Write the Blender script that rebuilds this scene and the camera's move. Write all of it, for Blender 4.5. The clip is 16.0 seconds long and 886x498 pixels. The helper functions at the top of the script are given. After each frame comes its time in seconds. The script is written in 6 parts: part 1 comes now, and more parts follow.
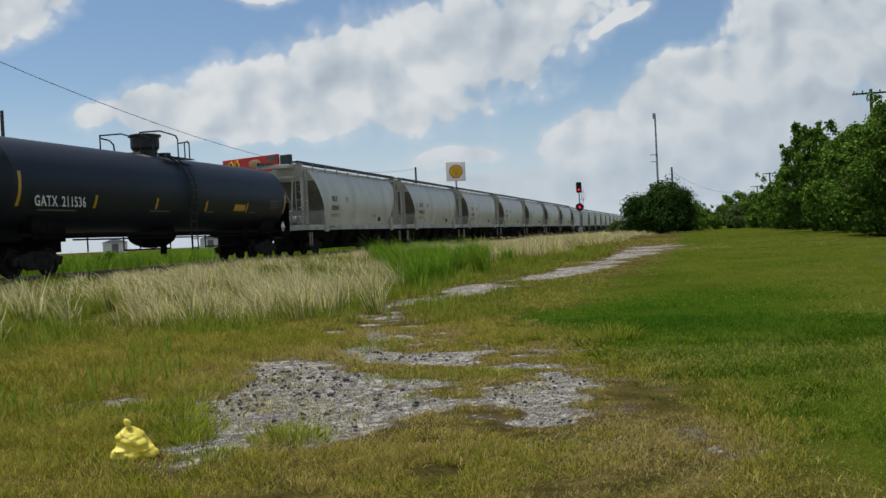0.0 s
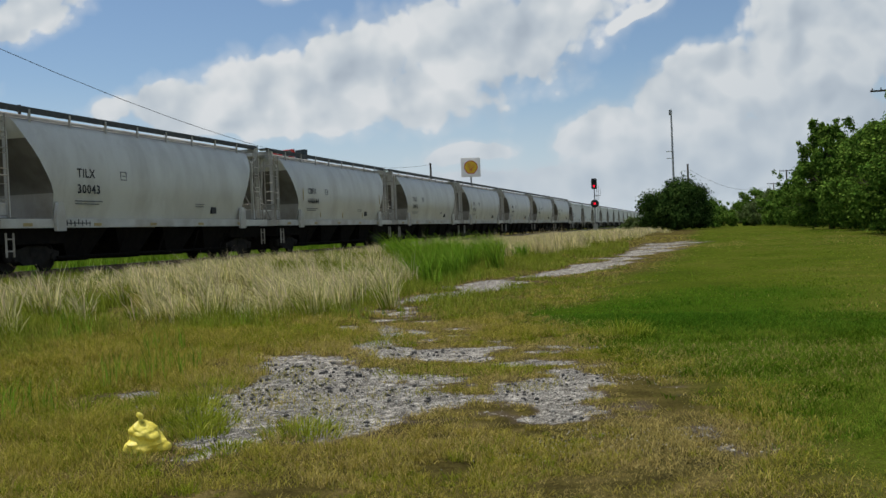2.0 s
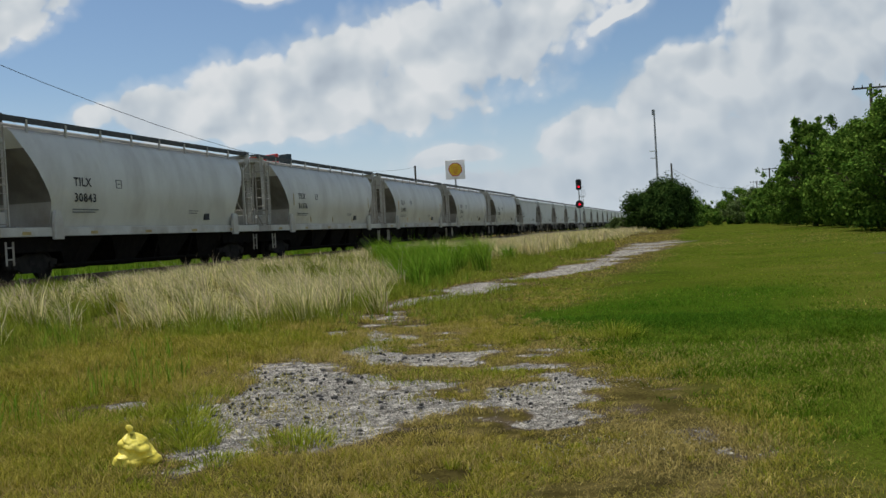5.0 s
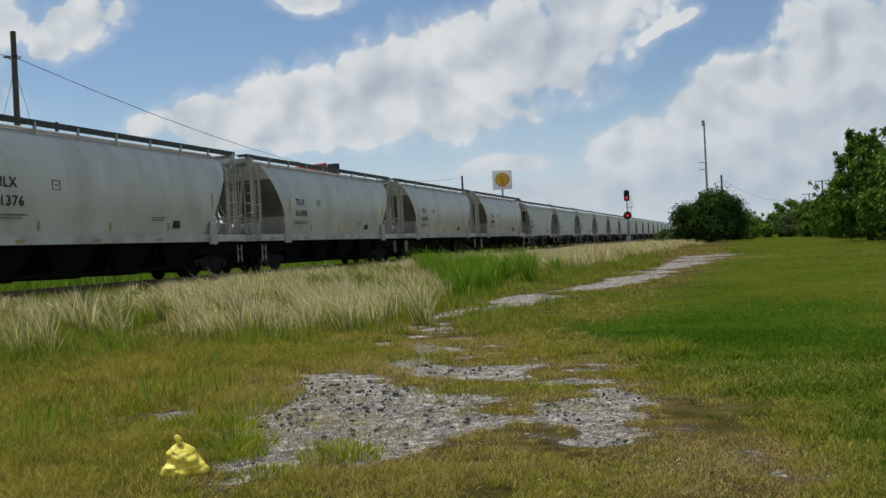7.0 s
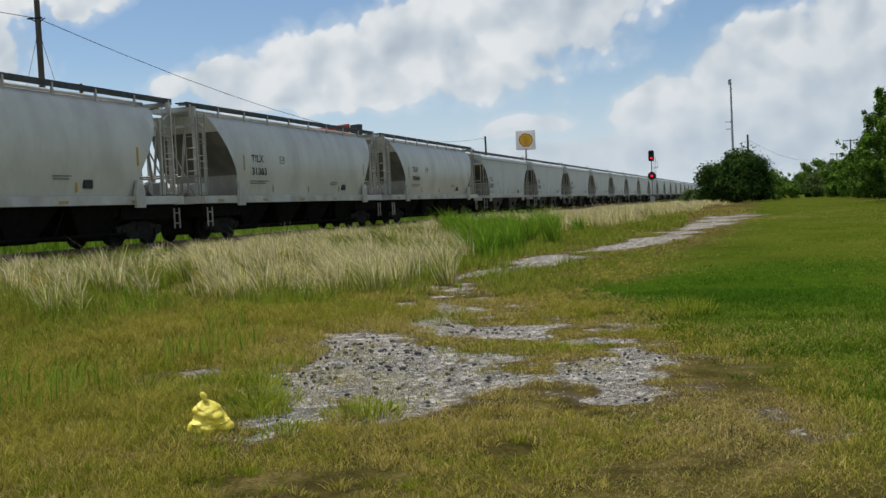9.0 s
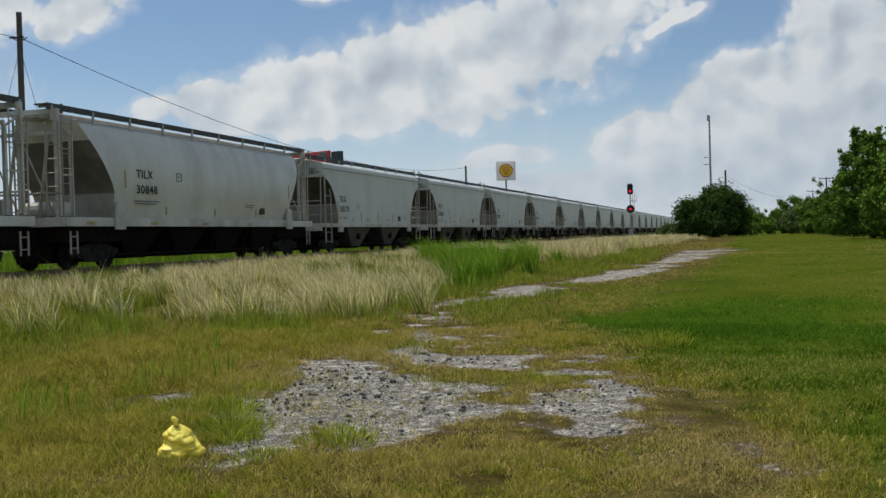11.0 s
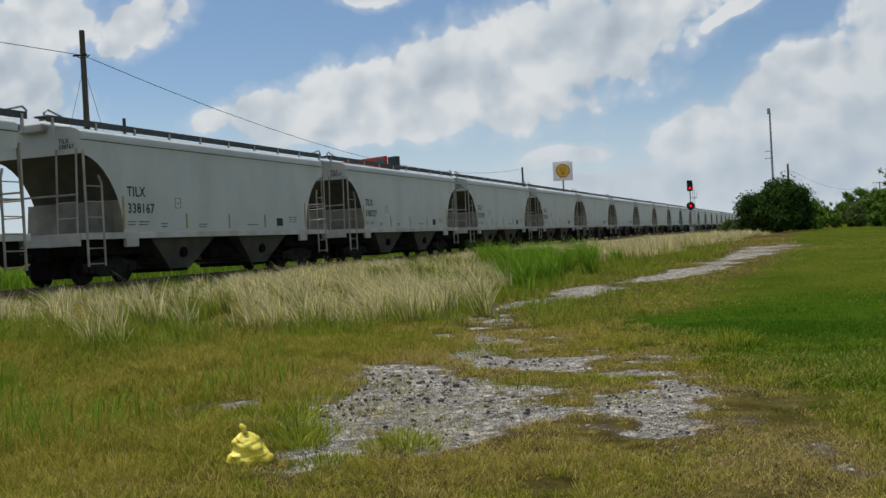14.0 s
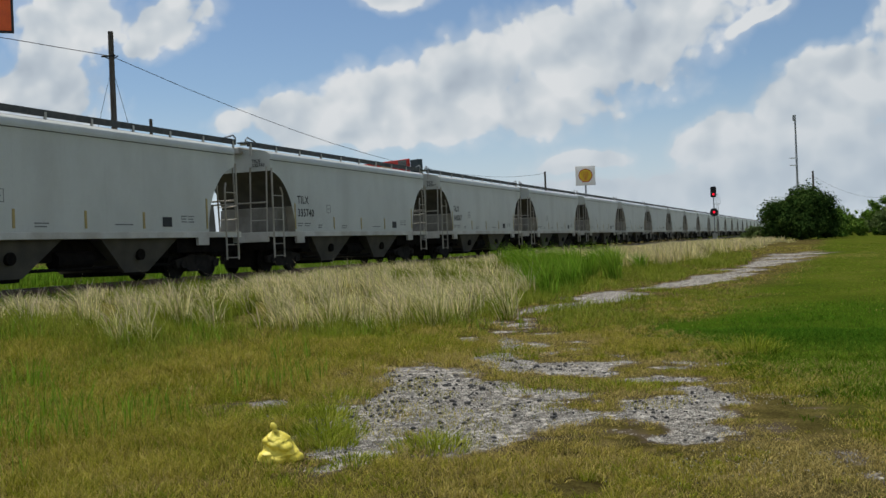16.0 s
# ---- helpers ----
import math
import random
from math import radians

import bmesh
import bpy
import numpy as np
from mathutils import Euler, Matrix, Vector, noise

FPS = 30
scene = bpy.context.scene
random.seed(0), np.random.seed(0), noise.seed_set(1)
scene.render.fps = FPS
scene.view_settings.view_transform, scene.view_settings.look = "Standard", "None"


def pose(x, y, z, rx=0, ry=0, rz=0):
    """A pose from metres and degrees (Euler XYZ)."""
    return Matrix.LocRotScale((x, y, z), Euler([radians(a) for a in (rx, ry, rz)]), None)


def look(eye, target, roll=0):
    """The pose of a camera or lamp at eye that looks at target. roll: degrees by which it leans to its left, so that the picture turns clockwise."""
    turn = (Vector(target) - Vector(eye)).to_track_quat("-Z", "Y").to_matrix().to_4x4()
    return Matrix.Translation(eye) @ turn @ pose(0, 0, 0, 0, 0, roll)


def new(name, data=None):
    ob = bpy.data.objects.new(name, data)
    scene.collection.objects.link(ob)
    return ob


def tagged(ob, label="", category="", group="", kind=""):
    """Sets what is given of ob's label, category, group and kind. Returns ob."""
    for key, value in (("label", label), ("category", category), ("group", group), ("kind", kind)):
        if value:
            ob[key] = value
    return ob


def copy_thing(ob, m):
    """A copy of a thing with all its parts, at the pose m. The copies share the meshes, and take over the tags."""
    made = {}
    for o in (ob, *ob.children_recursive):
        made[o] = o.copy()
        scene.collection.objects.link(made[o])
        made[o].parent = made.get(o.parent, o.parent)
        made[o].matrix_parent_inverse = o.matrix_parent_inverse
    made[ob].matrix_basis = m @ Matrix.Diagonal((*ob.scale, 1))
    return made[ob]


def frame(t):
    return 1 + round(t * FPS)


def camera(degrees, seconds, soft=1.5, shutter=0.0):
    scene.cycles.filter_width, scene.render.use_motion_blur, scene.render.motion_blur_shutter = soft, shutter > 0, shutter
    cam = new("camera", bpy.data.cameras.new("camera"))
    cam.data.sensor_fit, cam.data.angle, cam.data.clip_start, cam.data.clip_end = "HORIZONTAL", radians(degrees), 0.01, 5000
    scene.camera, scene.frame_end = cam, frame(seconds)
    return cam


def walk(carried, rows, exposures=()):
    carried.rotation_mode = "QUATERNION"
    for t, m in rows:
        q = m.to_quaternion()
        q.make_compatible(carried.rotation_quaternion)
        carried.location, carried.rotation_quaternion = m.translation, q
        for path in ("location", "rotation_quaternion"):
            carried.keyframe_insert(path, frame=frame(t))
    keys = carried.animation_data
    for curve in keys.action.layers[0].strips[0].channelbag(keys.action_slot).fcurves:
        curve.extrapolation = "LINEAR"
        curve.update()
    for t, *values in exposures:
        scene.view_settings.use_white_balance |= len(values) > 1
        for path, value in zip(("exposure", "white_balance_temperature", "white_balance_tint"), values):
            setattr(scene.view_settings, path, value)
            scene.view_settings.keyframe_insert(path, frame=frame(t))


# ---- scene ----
cam = camera(49.0, 16.0, soft=1.5)


def held(x, y, z, yaw, pitch, roll):
    """The hand-held camera: turn about the vertical, then tilt, then lean."""
    turn = Matrix.Rotation(radians(yaw), 4, "Z") @ Matrix.Rotation(radians(pitch), 4, "X") @ Matrix.Rotation(radians(roll), 4, "Y")
    return Matrix.Translation((x, y, z)) @ turn @ Matrix.Rotation(radians(90), 4, "X")


PATH = [
    (0.0, 0.019, -0.044, 1.589, -0.01, -0.81, 2.75),
    (0.5, 0.022, -0.046, 1.584, 0.37, -0.86, 2.74),
    (1.0, 0.025, -0.049, 1.592, 0.85, -0.90, 2.75),
    (1.5, 0.021, -0.047, 1.595, 0.30, -0.98, 2.56),
    (2.0, 0.036, -0.035, 1.590, 0.86, -1.02, 2.45),
    (2.5, 0.041, -0.016, 1.590, 1.09, -1.05, 2.32),
    (3.0, -0.005, -0.000, 1.590, -0.62, -1.11, 3.16),
    (3.5, -0.016, -0.006, 1.584, -0.77, -1.21, 3.21),
    (4.0, -0.022, 0.015, 1.602, -0.77, -1.24, 3.08),
    (6.5, -0.002, 0.073, 1.621, 2.04, -0.23, 3.23),
    (7.0, -0.029, 0.087, 1.646, 2.68, -0.20, 2.73),
    (7.5, -0.030, 0.089, 1.643, 3.38, -0.01, 2.37),
    (8.0, -0.035, 0.099, 1.656, 3.82, 0.06, 2.38),
    (8.5, -0.017, 0.044, 1.641, 4.33, -0.49, 2.51),
    (9.0, -0.011, 0.056, 1.636, 4.16, -2.43, 2.81),
    (9.2, -0.007, 0.064, 1.633, 3.55, -2.42, 2.70),
    (11.3, -0.002, 0.062, 1.632, 2.95, -0.60, 1.45),
    (11.5, -0.011, 0.086, 1.638, 3.15, -0.55, 1.35),
    (12.0, -0.014, 0.078, 1.638, 3.73, -0.59, 1.44),
    (12.5, 0.001, 0.062, 1.638, 4.42, -0.70, 2.03),
    (13.0, -0.007, 0.072, 1.637, 5.28, -0.53, 2.74),
    (13.5, -0.015, 0.059, 1.645, 5.74, -0.53, 3.03),
    (14.0, -0.019, 0.057, 1.641, 6.26, -0.49, 3.02),
    (14.5, -0.007, 0.075, 1.642, 6.70, -0.44, 2.79),
    (15.0, -0.018, -0.046, 1.645, 7.05, -0.45, 2.96),
    (15.5, -0.082, -0.011, 1.647, 7.50, -0.40, 3.42),
    (16.0, -0.087, -0.017, 1.646, 7.49, -0.24, 2.31),
]
walk(cam, [(t, held(*row)) for t, *row in PATH], [(0, 0.06), (8.5, 0.06), (9.0, 0.19), (11.0, 0.06), (16, 0.06)])

# ---- world, sun ----
SUN_ELEVATION, SUN_AZIMUTH = 66.0, -55.0  # degrees; azimuth clockwise from +y


def node(tree, kind, **values):
    n = tree.nodes.new(kind)
    for key, value in values.items():
        setattr(n, key, value)
    return n


def math_node(tree, op, a, b=None, c=None, clamp=False):
    n = tree.nodes.new("ShaderNodeMath")
    n.operation, n.use_clamp = op, clamp
    for i, v in enumerate((a, b, c)):
        if v is None:
            continue
        if isinstance(v, (int, float)):
            n.inputs[i].default_value = v
        else:
            tree.links.new(v, n.inputs[i])
    return n.outputs[0]


def ramp(tree, fac, stops, interpolation="LINEAR"):
    n = tree.nodes.new("ShaderNodeValToRGB")
    n.color_ramp.interpolation = interpolation
    els = n.color_ramp.elements
    while len(els) < len(stops):
        els.new(0.5)
    for e, (p, c) in zip(els, stops):
        e.position = p
        e.color = (*c, 1) if len(c) == 3 else c
    tree.links.new(fac, n.inputs[0])
    return n.outputs[0]


def mix_rgb(tree, fac, a, b, blend="MIX"):
    n = tree.nodes.new("ShaderNodeMix")
    n.data_type, n.blend_type = "RGBA", blend
    for sock, v in ((n.inputs[0], fac), (n.inputs[6], a), (n.inputs[7], b)):
        if isinstance(v, (int, float)):
            sock.default_value = v
        elif isinstance(v, tuple):
            sock.default_value = (*v, 1)
        else:
            tree.links.new(v, sock)
    return n.outputs[2]


# masses of cumulus: bearing and height as tangents, half sizes, tilt in degrees
CLOUDS = [
    (0.042, 0.195, 0.134, 0.064, 13),
    (-0.099, 0.174, 0.105, 0.055, 18),
    (-0.206, 0.154, 0.076, 0.041, 18),
    (-0.295, 0.141, 0.070, 0.029, 6),
    (0.119, 0.233, 0.099, 0.052, 13),
    (-0.352, 0.141, 0.032, 0.017, -2),
    (-0.043, 0.133, 0.116, 0.034, 3),
    (-0.208, 0.116, 0.128, 0.017, -2),
    (0.196, 0.216, 0.036, 0.009, 26),
    (0.018, 0.079, 0.052, 0.014, 6),
    (0.138, 0.095, 0.041, 0.021, 20),
    (0.264, 0.155, 0.070, 0.030, 16),
    (0.357, 0.193, 0.058, 0.061, -2),
    (0.291, 0.128, 0.105, 0.047, 8),
    (0.381, 0.117, 0.099, 0.064, -2),
    (0.455, 0.190, 0.095, 0.075, 6),
    (0.440, 0.255, 0.085, 0.035, 10),
    (0.209, 0.089, 0.105, 0.029, 6),
    (0.311, 0.064, 0.145, 0.044, -2),
    (0.167, 0.046, 0.145, 0.028, -2),
    (0.034, 0.047, 0.087, 0.019, -2),
    (-0.420, 0.255, 0.061, 0.036, 8),
    (-0.452, 0.221, 0.023, 0.019, -2),
    (-0.174, 0.262, 0.050, 0.016, -2),
    (-0.522, 0.258, 0.081, 0.047, -2),
    (-0.582, 0.161, 0.081, 0.041, -2),
    (-0.560, 0.205, 0.060, 0.060, -2),
    (-0.200, 0.137, 0.062, 0.032, 4),
]


def build_world():
    w = bpy.data.worlds.new("sky")
    scene.world = w
    w.use_nodes = True
    t = w.node_tree
    t.nodes.clear()
    sky = node(t, "ShaderNodeTexSky", sky_type="NISHITA", sun_disc=False)
    sky.sun_elevation, sky.sun_rotation = radians(SUN_ELEVATION), radians(SUN_AZIMUTH)
    sky.air_density, sky.dust_density, sky.ozone_density = 1.0, 0.15, 3.5
    coord = t.nodes.new("ShaderNodeTexCoord").outputs["Generated"]
    sep = t.nodes.new("ShaderNodeSeparateXYZ")
    t.links.new(coord, sep.inputs[0])
    x, y, z = sep.outputs
    ya = math_node(t, "MAXIMUM", math_node(t, "ABSOLUTE", y), 0.15)
    flat = t.nodes.new("ShaderNodeCombineXYZ")
    t.links.new(math_node(t, "DIVIDE", x, ya), flat.inputs[0])
    t.links.new(math_node(t, "DIVIDE", z, ya), flat.inputs[1])
    flat = flat.outputs[0]
    # bend the plane so that the masses get uneven outlines
    bend = node(t, "ShaderNodeTexNoise", noise_dimensions="2D")
    bend.inputs["Scale"].default_value, bend.inputs["Detail"].default_value = 9.0, 3.0
    t.links.new(flat, bend.inputs["Vector"])
    shift = node(t, "ShaderNodeVectorMath", operation="SUBTRACT")
    t.links.new(bend.outputs["Color"], shift.inputs[0])
    shift.inputs[1].default_value = (0.5, 0.5, 0.5)
    warp = node(t, "ShaderNodeVectorMath", operation="MULTIPLY_ADD")
    t.links.new(shift.outputs[0], warp.inputs[0])
    warp.inputs[1].default_value = (0.05, 0.03, 0)
    t.links.new(flat, warp.inputs[2])
    warped = warp.outputs[0]

    def puffs(dx, dy, detail=7.5):
        m = node(t, "ShaderNodeMapping")
        m.inputs["Location"].default_value = (dx, dy, 0)
        t.links.new(flat, m.inputs[0])
        n = node(t, "ShaderNodeTexNoise", noise_dimensions="2D")
        n.inputs["Scale"].default_value, n.inputs["Detail"].default_value = 12.0, detail
        n.inputs["Roughness"].default_value, n.inputs["Distortion"].default_value = 0.52, 0.1
        t.links.new(m.outputs[0], n.inputs["Vector"])
        # round heads like a cauliflower
        bend2 = node(t, "ShaderNodeVectorMath", operation="MULTIPLY_ADD")
        t.links.new(n.outputs["Color"], bend2.inputs[0])
        bend2.inputs[1].default_value = (0.03, 0.03, 0)
        t.links.new(m.outputs[0], bend2.inputs[2])
        heads = node(t, "ShaderNodeTexVoronoi", voronoi_dimensions="2D", feature="SMOOTH_F1")
        heads.inputs["Scale"].default_value, heads.inputs["Detail"].default_value = 22.0, 2.0 if detail > 4 else 0.5
        heads.inputs["Roughness"].default_value, heads.inputs["Smoothness"].default_value = 0.6, 0.25
        t.links.new(bend2.outputs[0], heads.inputs["Vector"])
        return math_node(t, "SUBTRACT", math_node(t, "MULTIPLY", n.outputs["Fac"], 0.62), math_node(t, "MULTIPLY", math_node(t, "SUBTRACT", heads.outputs["Distance"], 0.75), 0.38))

    field = None
    for u, v, a, b, tilt in CLOUDS:
        m = node(t, "ShaderNodeMapping", vector_type="TEXTURE")
        m.inputs["Location"].default_value, m.inputs["Scale"].default_value = (u, v, 0), (a, b, 1)
        m.inputs["Rotation"].default_value = (0, 0, radians(tilt))
        t.links.new(warped, m.inputs[0])
        length = node(t, "ShaderNodeVectorMath", operation="LENGTH")
        t.links.new(m.outputs[0], length.inputs[0])
        lump = math_node(t, "SUBTRACT", 1.0, length.outputs["Value"])
        field = lump if field is None else math_node(t, "SMOOTH_MAX", field, lump, 0.5)
    # loose clouds in the rest of the sky
    wide = node(t, "ShaderNodeTexNoise")
    wide.inputs["Scale"].default_value, wide.inputs["Detail"].default_value = 2.2, 4.0
    t.links.new(coord, wide.inputs["Vector"])
    beyond = math_node(t, "SUBTRACT", 1.0, math_node(t, "SMOOTH_MIN", math_node(t, "MULTIPLY", math_node(t, "SUBTRACT", y, 0.72), 8.0), 1.0, 0.2))
    loose = math_node(t, "ADD", math_node(t, "MULTIPLY", math_node(t, "SUBTRACT", wide.outputs["Fac"], 0.5), 5.0), math_node(t, "SUBTRACT", math_node(t, "MINIMUM", beyond, 1.0), 1.0))
    field = math_node(t, "MAXIMUM", math_node(t, "MAXIMUM", field, -1.2), loose)
    n0, s0, s1 = puffs(0.0, 0.0), puffs(0.0, 0.0, 3.0), puffs(0.012, -0.020, 3.0)
    dens = math_node(t, "ADD", math_node(t, "MULTIPLY", field, 1.9), math_node(t, "MULTIPLY", math_node(t, "SUBTRACT", n0, 0.40), 2.0))
    cover = node(t, "ShaderNodeMapRange", interpolation_type="SMOOTHSTEP")
    cover.inputs["From Min"].default_value, cover.inputs["From Max"].default_value = -0.16, 0.34
    t.links.new(dens, cover.inputs[0])
    wisp = node(t, "ShaderNodeMapRange", interpolation_type="SMOOTHSTEP")
    wisp.inputs["From Min"].default_value, wisp.inputs["From Max"].default_value = -0.75, 0.35
    wisp.inputs["To Max"].default_value = 0.4
    t.links.new(dens, wisp.inputs[0])
    cover = math_node(t, "MAXIMUM", cover.outputs[0], wisp.outputs[0])
    relief = math_node(t, "MULTIPLY", math_node(t, "SUBTRACT", s1, s0), -1.7)
    body = math_node(t, "ADD", math_node(t, "SUBTRACT", 0.86, math_node(t, "MULTIPLY", math_node(t, "MINIMUM", dens, 1.2), 0.18)), relief, clamp=True)
    grey = node(t, "ShaderNodeTexNoise", noise_dimensions="2D")
    grey.inputs["Scale"].default_value, grey.inputs["Detail"].default_value = 8.0, 4.0
    t.links.new(warped, grey.inputs["Vector"])
    body = math_node(t, "ADD", body, math_node(t, "MULTIPLY", math_node(t, "SUBTRACT", grey.outputs["Fac"], 0.5), 1.1), clamp=True)
    east = node(t, "ShaderNodeMapRange", interpolation_type="SMOOTHSTEP")
    east.inputs["From Min"].default_value, east.inputs["From Max"].default_value = 0.12, 0.42
    east.inputs["To Max"].default_value = 0.30
    t.links.new(x, east.inputs[0])
    body = math_node(t, "SUBTRACT", body, east.outputs[0], clamp=True)
    cloud = ramp(t, body, [(0.0, (0.39, 0.45, 0.52)), (0.4, (0.48, 0.54, 0.60)), (0.75, (0.60, 0.645, 0.68)), (1.0, (0.70, 0.725, 0.745))])
    # thin haze whitens the sky towards the horizon
    low = node(t, "ShaderNodeMapRange", interpolation_type="SMOOTHSTEP")
    low.inputs["From Min"].default_value, low.inputs["From Max"].default_value = 0.17, -0.01
    low.inputs["To Max"].default_value = 0.85
    t.links.new(z, low.inputs[0])
    blue = node(t, "ShaderNodeBackground")
    blue.inputs["Strength"].default_value = 0.085
    t.links.new(sky.outputs[0], blue.inputs["Color"])
    haze = node(t, "ShaderNodeBackground")
    haze.inputs["Color"].default_value, haze.inputs["Strength"].default_value = (0.50, 0.58, 0.68, 1), 1.0
    white = node(t, "ShaderNodeBackground")
    veil = node(t, "ShaderNodeMapRange", interpolation_type="SMOOTHSTEP")
    veil.inputs["From Min"].default_value, veil.inputs["From Max"].default_value = 0.16, 0.01
    veil.inputs["To Max"].default_value = 0.6
    t.links.new(z, veil.inputs[0])
    t.links.new(mix_rgb(t, veil.outputs[0], cloud, (0.45, 0.53, 0.61)), white.inputs["Color"])
    white.inputs["Strength"].default_value = 0.95
    m1, m2 = node(t, "ShaderNodeMixShader"), node(t, "ShaderNodeMixShader")
    t.links.new(low.outputs[0], m1.inputs[0]), t.links.new(blue.outputs[0], m1.inputs[1]), t.links.new(haze.outputs[0], m1.inputs[2])
    t.links.new(cover, m2.inputs[0]), t.links.new(m1.outputs[0], m2.inputs[1]), t.links.new(white.outputs[0], m2.inputs[2])
    out = node(t, "ShaderNodeOutputWorld")
    t.links.new(m2.outputs[0], out.inputs[0])


build_world()
sun = new("sun", bpy.data.lights.new("sun", "SUN"))
sun.data.energy, sun.data.angle, sun.data.color = 3.5, radians(1.5), (1.0, 0.95, 0.86)
_e, _a = radians(SUN_ELEVATION), radians(SUN_AZIMUTH)
sun.matrix_world = look((60 * math.sin(_a) * math.cos(_e), 60 * math.cos(_a) * math.cos(_e), 60 * math.sin(_e)), (0, 0, 0))
scene.view_settings.exposure = 0.0

# ---- materials ----
MATS = {}


def material(name, colour, colour2=None, rough=0.6, metal=0.0, scale=3.0, fine=60.0, bump=0.15, dirt=None, dirt_amount=0.0, streak=0.0, seams=0.0, island=0.0, emission=None, spec=0.4, stretch=(1, 1, 1)):
    """A painted or natural surface: two colours mixed by coarse noise, fine grain, dirt in stains or streaks, bump."""
    if name in MATS:
        return MATS[name]
    m = bpy.data.materials.new(name)
    m.use_nodes = True
    t = m.node_tree
    b = t.nodes["Principled BSDF"]
    b.inputs["Roughness"].default_value, b.inputs["Metallic"].default_value = rough, metal
    b.inputs["Specular IOR Level"].default_value = spec
    coord = t.nodes.new("ShaderNodeTexCoord").outputs["Object"]
    mp = node(t, "ShaderNodeMapping")
    mp.inputs["Scale"].default_value = stretch
    t.links.new(coord, mp.inputs[0])
    n1 = node(t, "ShaderNodeTexNoise")
    n1.inputs["Scale"].default_value, n1.inputs["Detail"].default_value = scale, 5
    t.links.new(mp.outputs[0], n1.inputs["Vector"])
    n2 = node(t, "ShaderNodeTexNoise")
    n2.inputs["Scale"].default_value, n2.inputs["Detail"].default_value = fine, 3
    t.links.new(mp.outputs[0], n2.inputs["Vector"])
    second = colour2 or tuple(c * 0.8 for c in colour)
    f = ramp(t, n1.outputs["Fac"], [(0.35, (0, 0, 0)), (0.65, (1, 1, 1))])
    col = mix_rgb(t, f, colour, second)
    grain = ramp(t, n2.outputs["Fac"], [(0.3, (0.86, 0.86, 0.86)), (0.7, (1.12, 1.12, 1.12))])
    col = mix_rgb(t, 1.0, col, grain, "MULTIPLY")
    if island:
        geo = t.nodes.new("ShaderNodeNewGeometry").outputs["Random Per Island"]
        v = ramp(t, geo, [(0.0, (1 - island,) * 3), (1.0, (1 + island,) * 3)])
        col = mix_rgb(t, 1.0, col, v, "MULTIPLY")
    if dirt:
        mp2 = node(t, "ShaderNodeMapping")
        mp2.inputs["Scale"].default_value = (0.9, 1.0, 0.3) if streak else (1, 1, 1)
        t.links.new(coord, mp2.inputs[0])
        n3 = node(t, "ShaderNodeTexNoise")
        n3.inputs["Scale"].default_value, n3.inputs["Detail"].default_value = 1.1, 6
        n3.inputs["Roughness"].default_value = 0.65
        t.links.new(mp2.outputs[0], n3.inputs["Vector"])
        f3 = ramp(t, n3.outputs["Fac"], [(0.42, (0, 0, 0)), (0.75, (dirt_amount,) * 3)])
        col = mix_rgb(t, f3, col, dirt)
    if seams:
        # faint welded joints between side sheets
        sp = t.nodes.new("ShaderNodeSeparateXYZ")
        t.links.new(coord, sp.inputs[0])
        fr = math_node(t, "ABSOLUTE", math_node(t, "SUBTRACT", math_node(t, "FRACT", math_node(t, "DIVIDE", sp.outputs[0], seams)), 0.5))
        col = mix_rgb(t, ramp(t, fr, [(0.0, (0.05, 0.05, 0.05)), (0.012, (0.03, 0.03, 0.03)), (0.03, (0, 0, 0))]), col, (0.2, 0.19, 0.17))
    t.links.new(col, b.inputs["Base Color"])
    if bump:
        bp = node(t, "ShaderNodeBump")
        bp.inputs["Strength"].default_value, bp.inputs["Distance"].default_value = bump, 0.02
        t.links.new(n2.outputs["Fac"], bp.inputs["Height"])
        t.links.new(bp.outputs[0], b.inputs["Normal"])
    if emission:
        b.inputs["Emission Color"].default_value, b.inputs["Emission Strength"].default_value = (*emission[0], 1), emission[1]
    MATS[name] = m
    return m


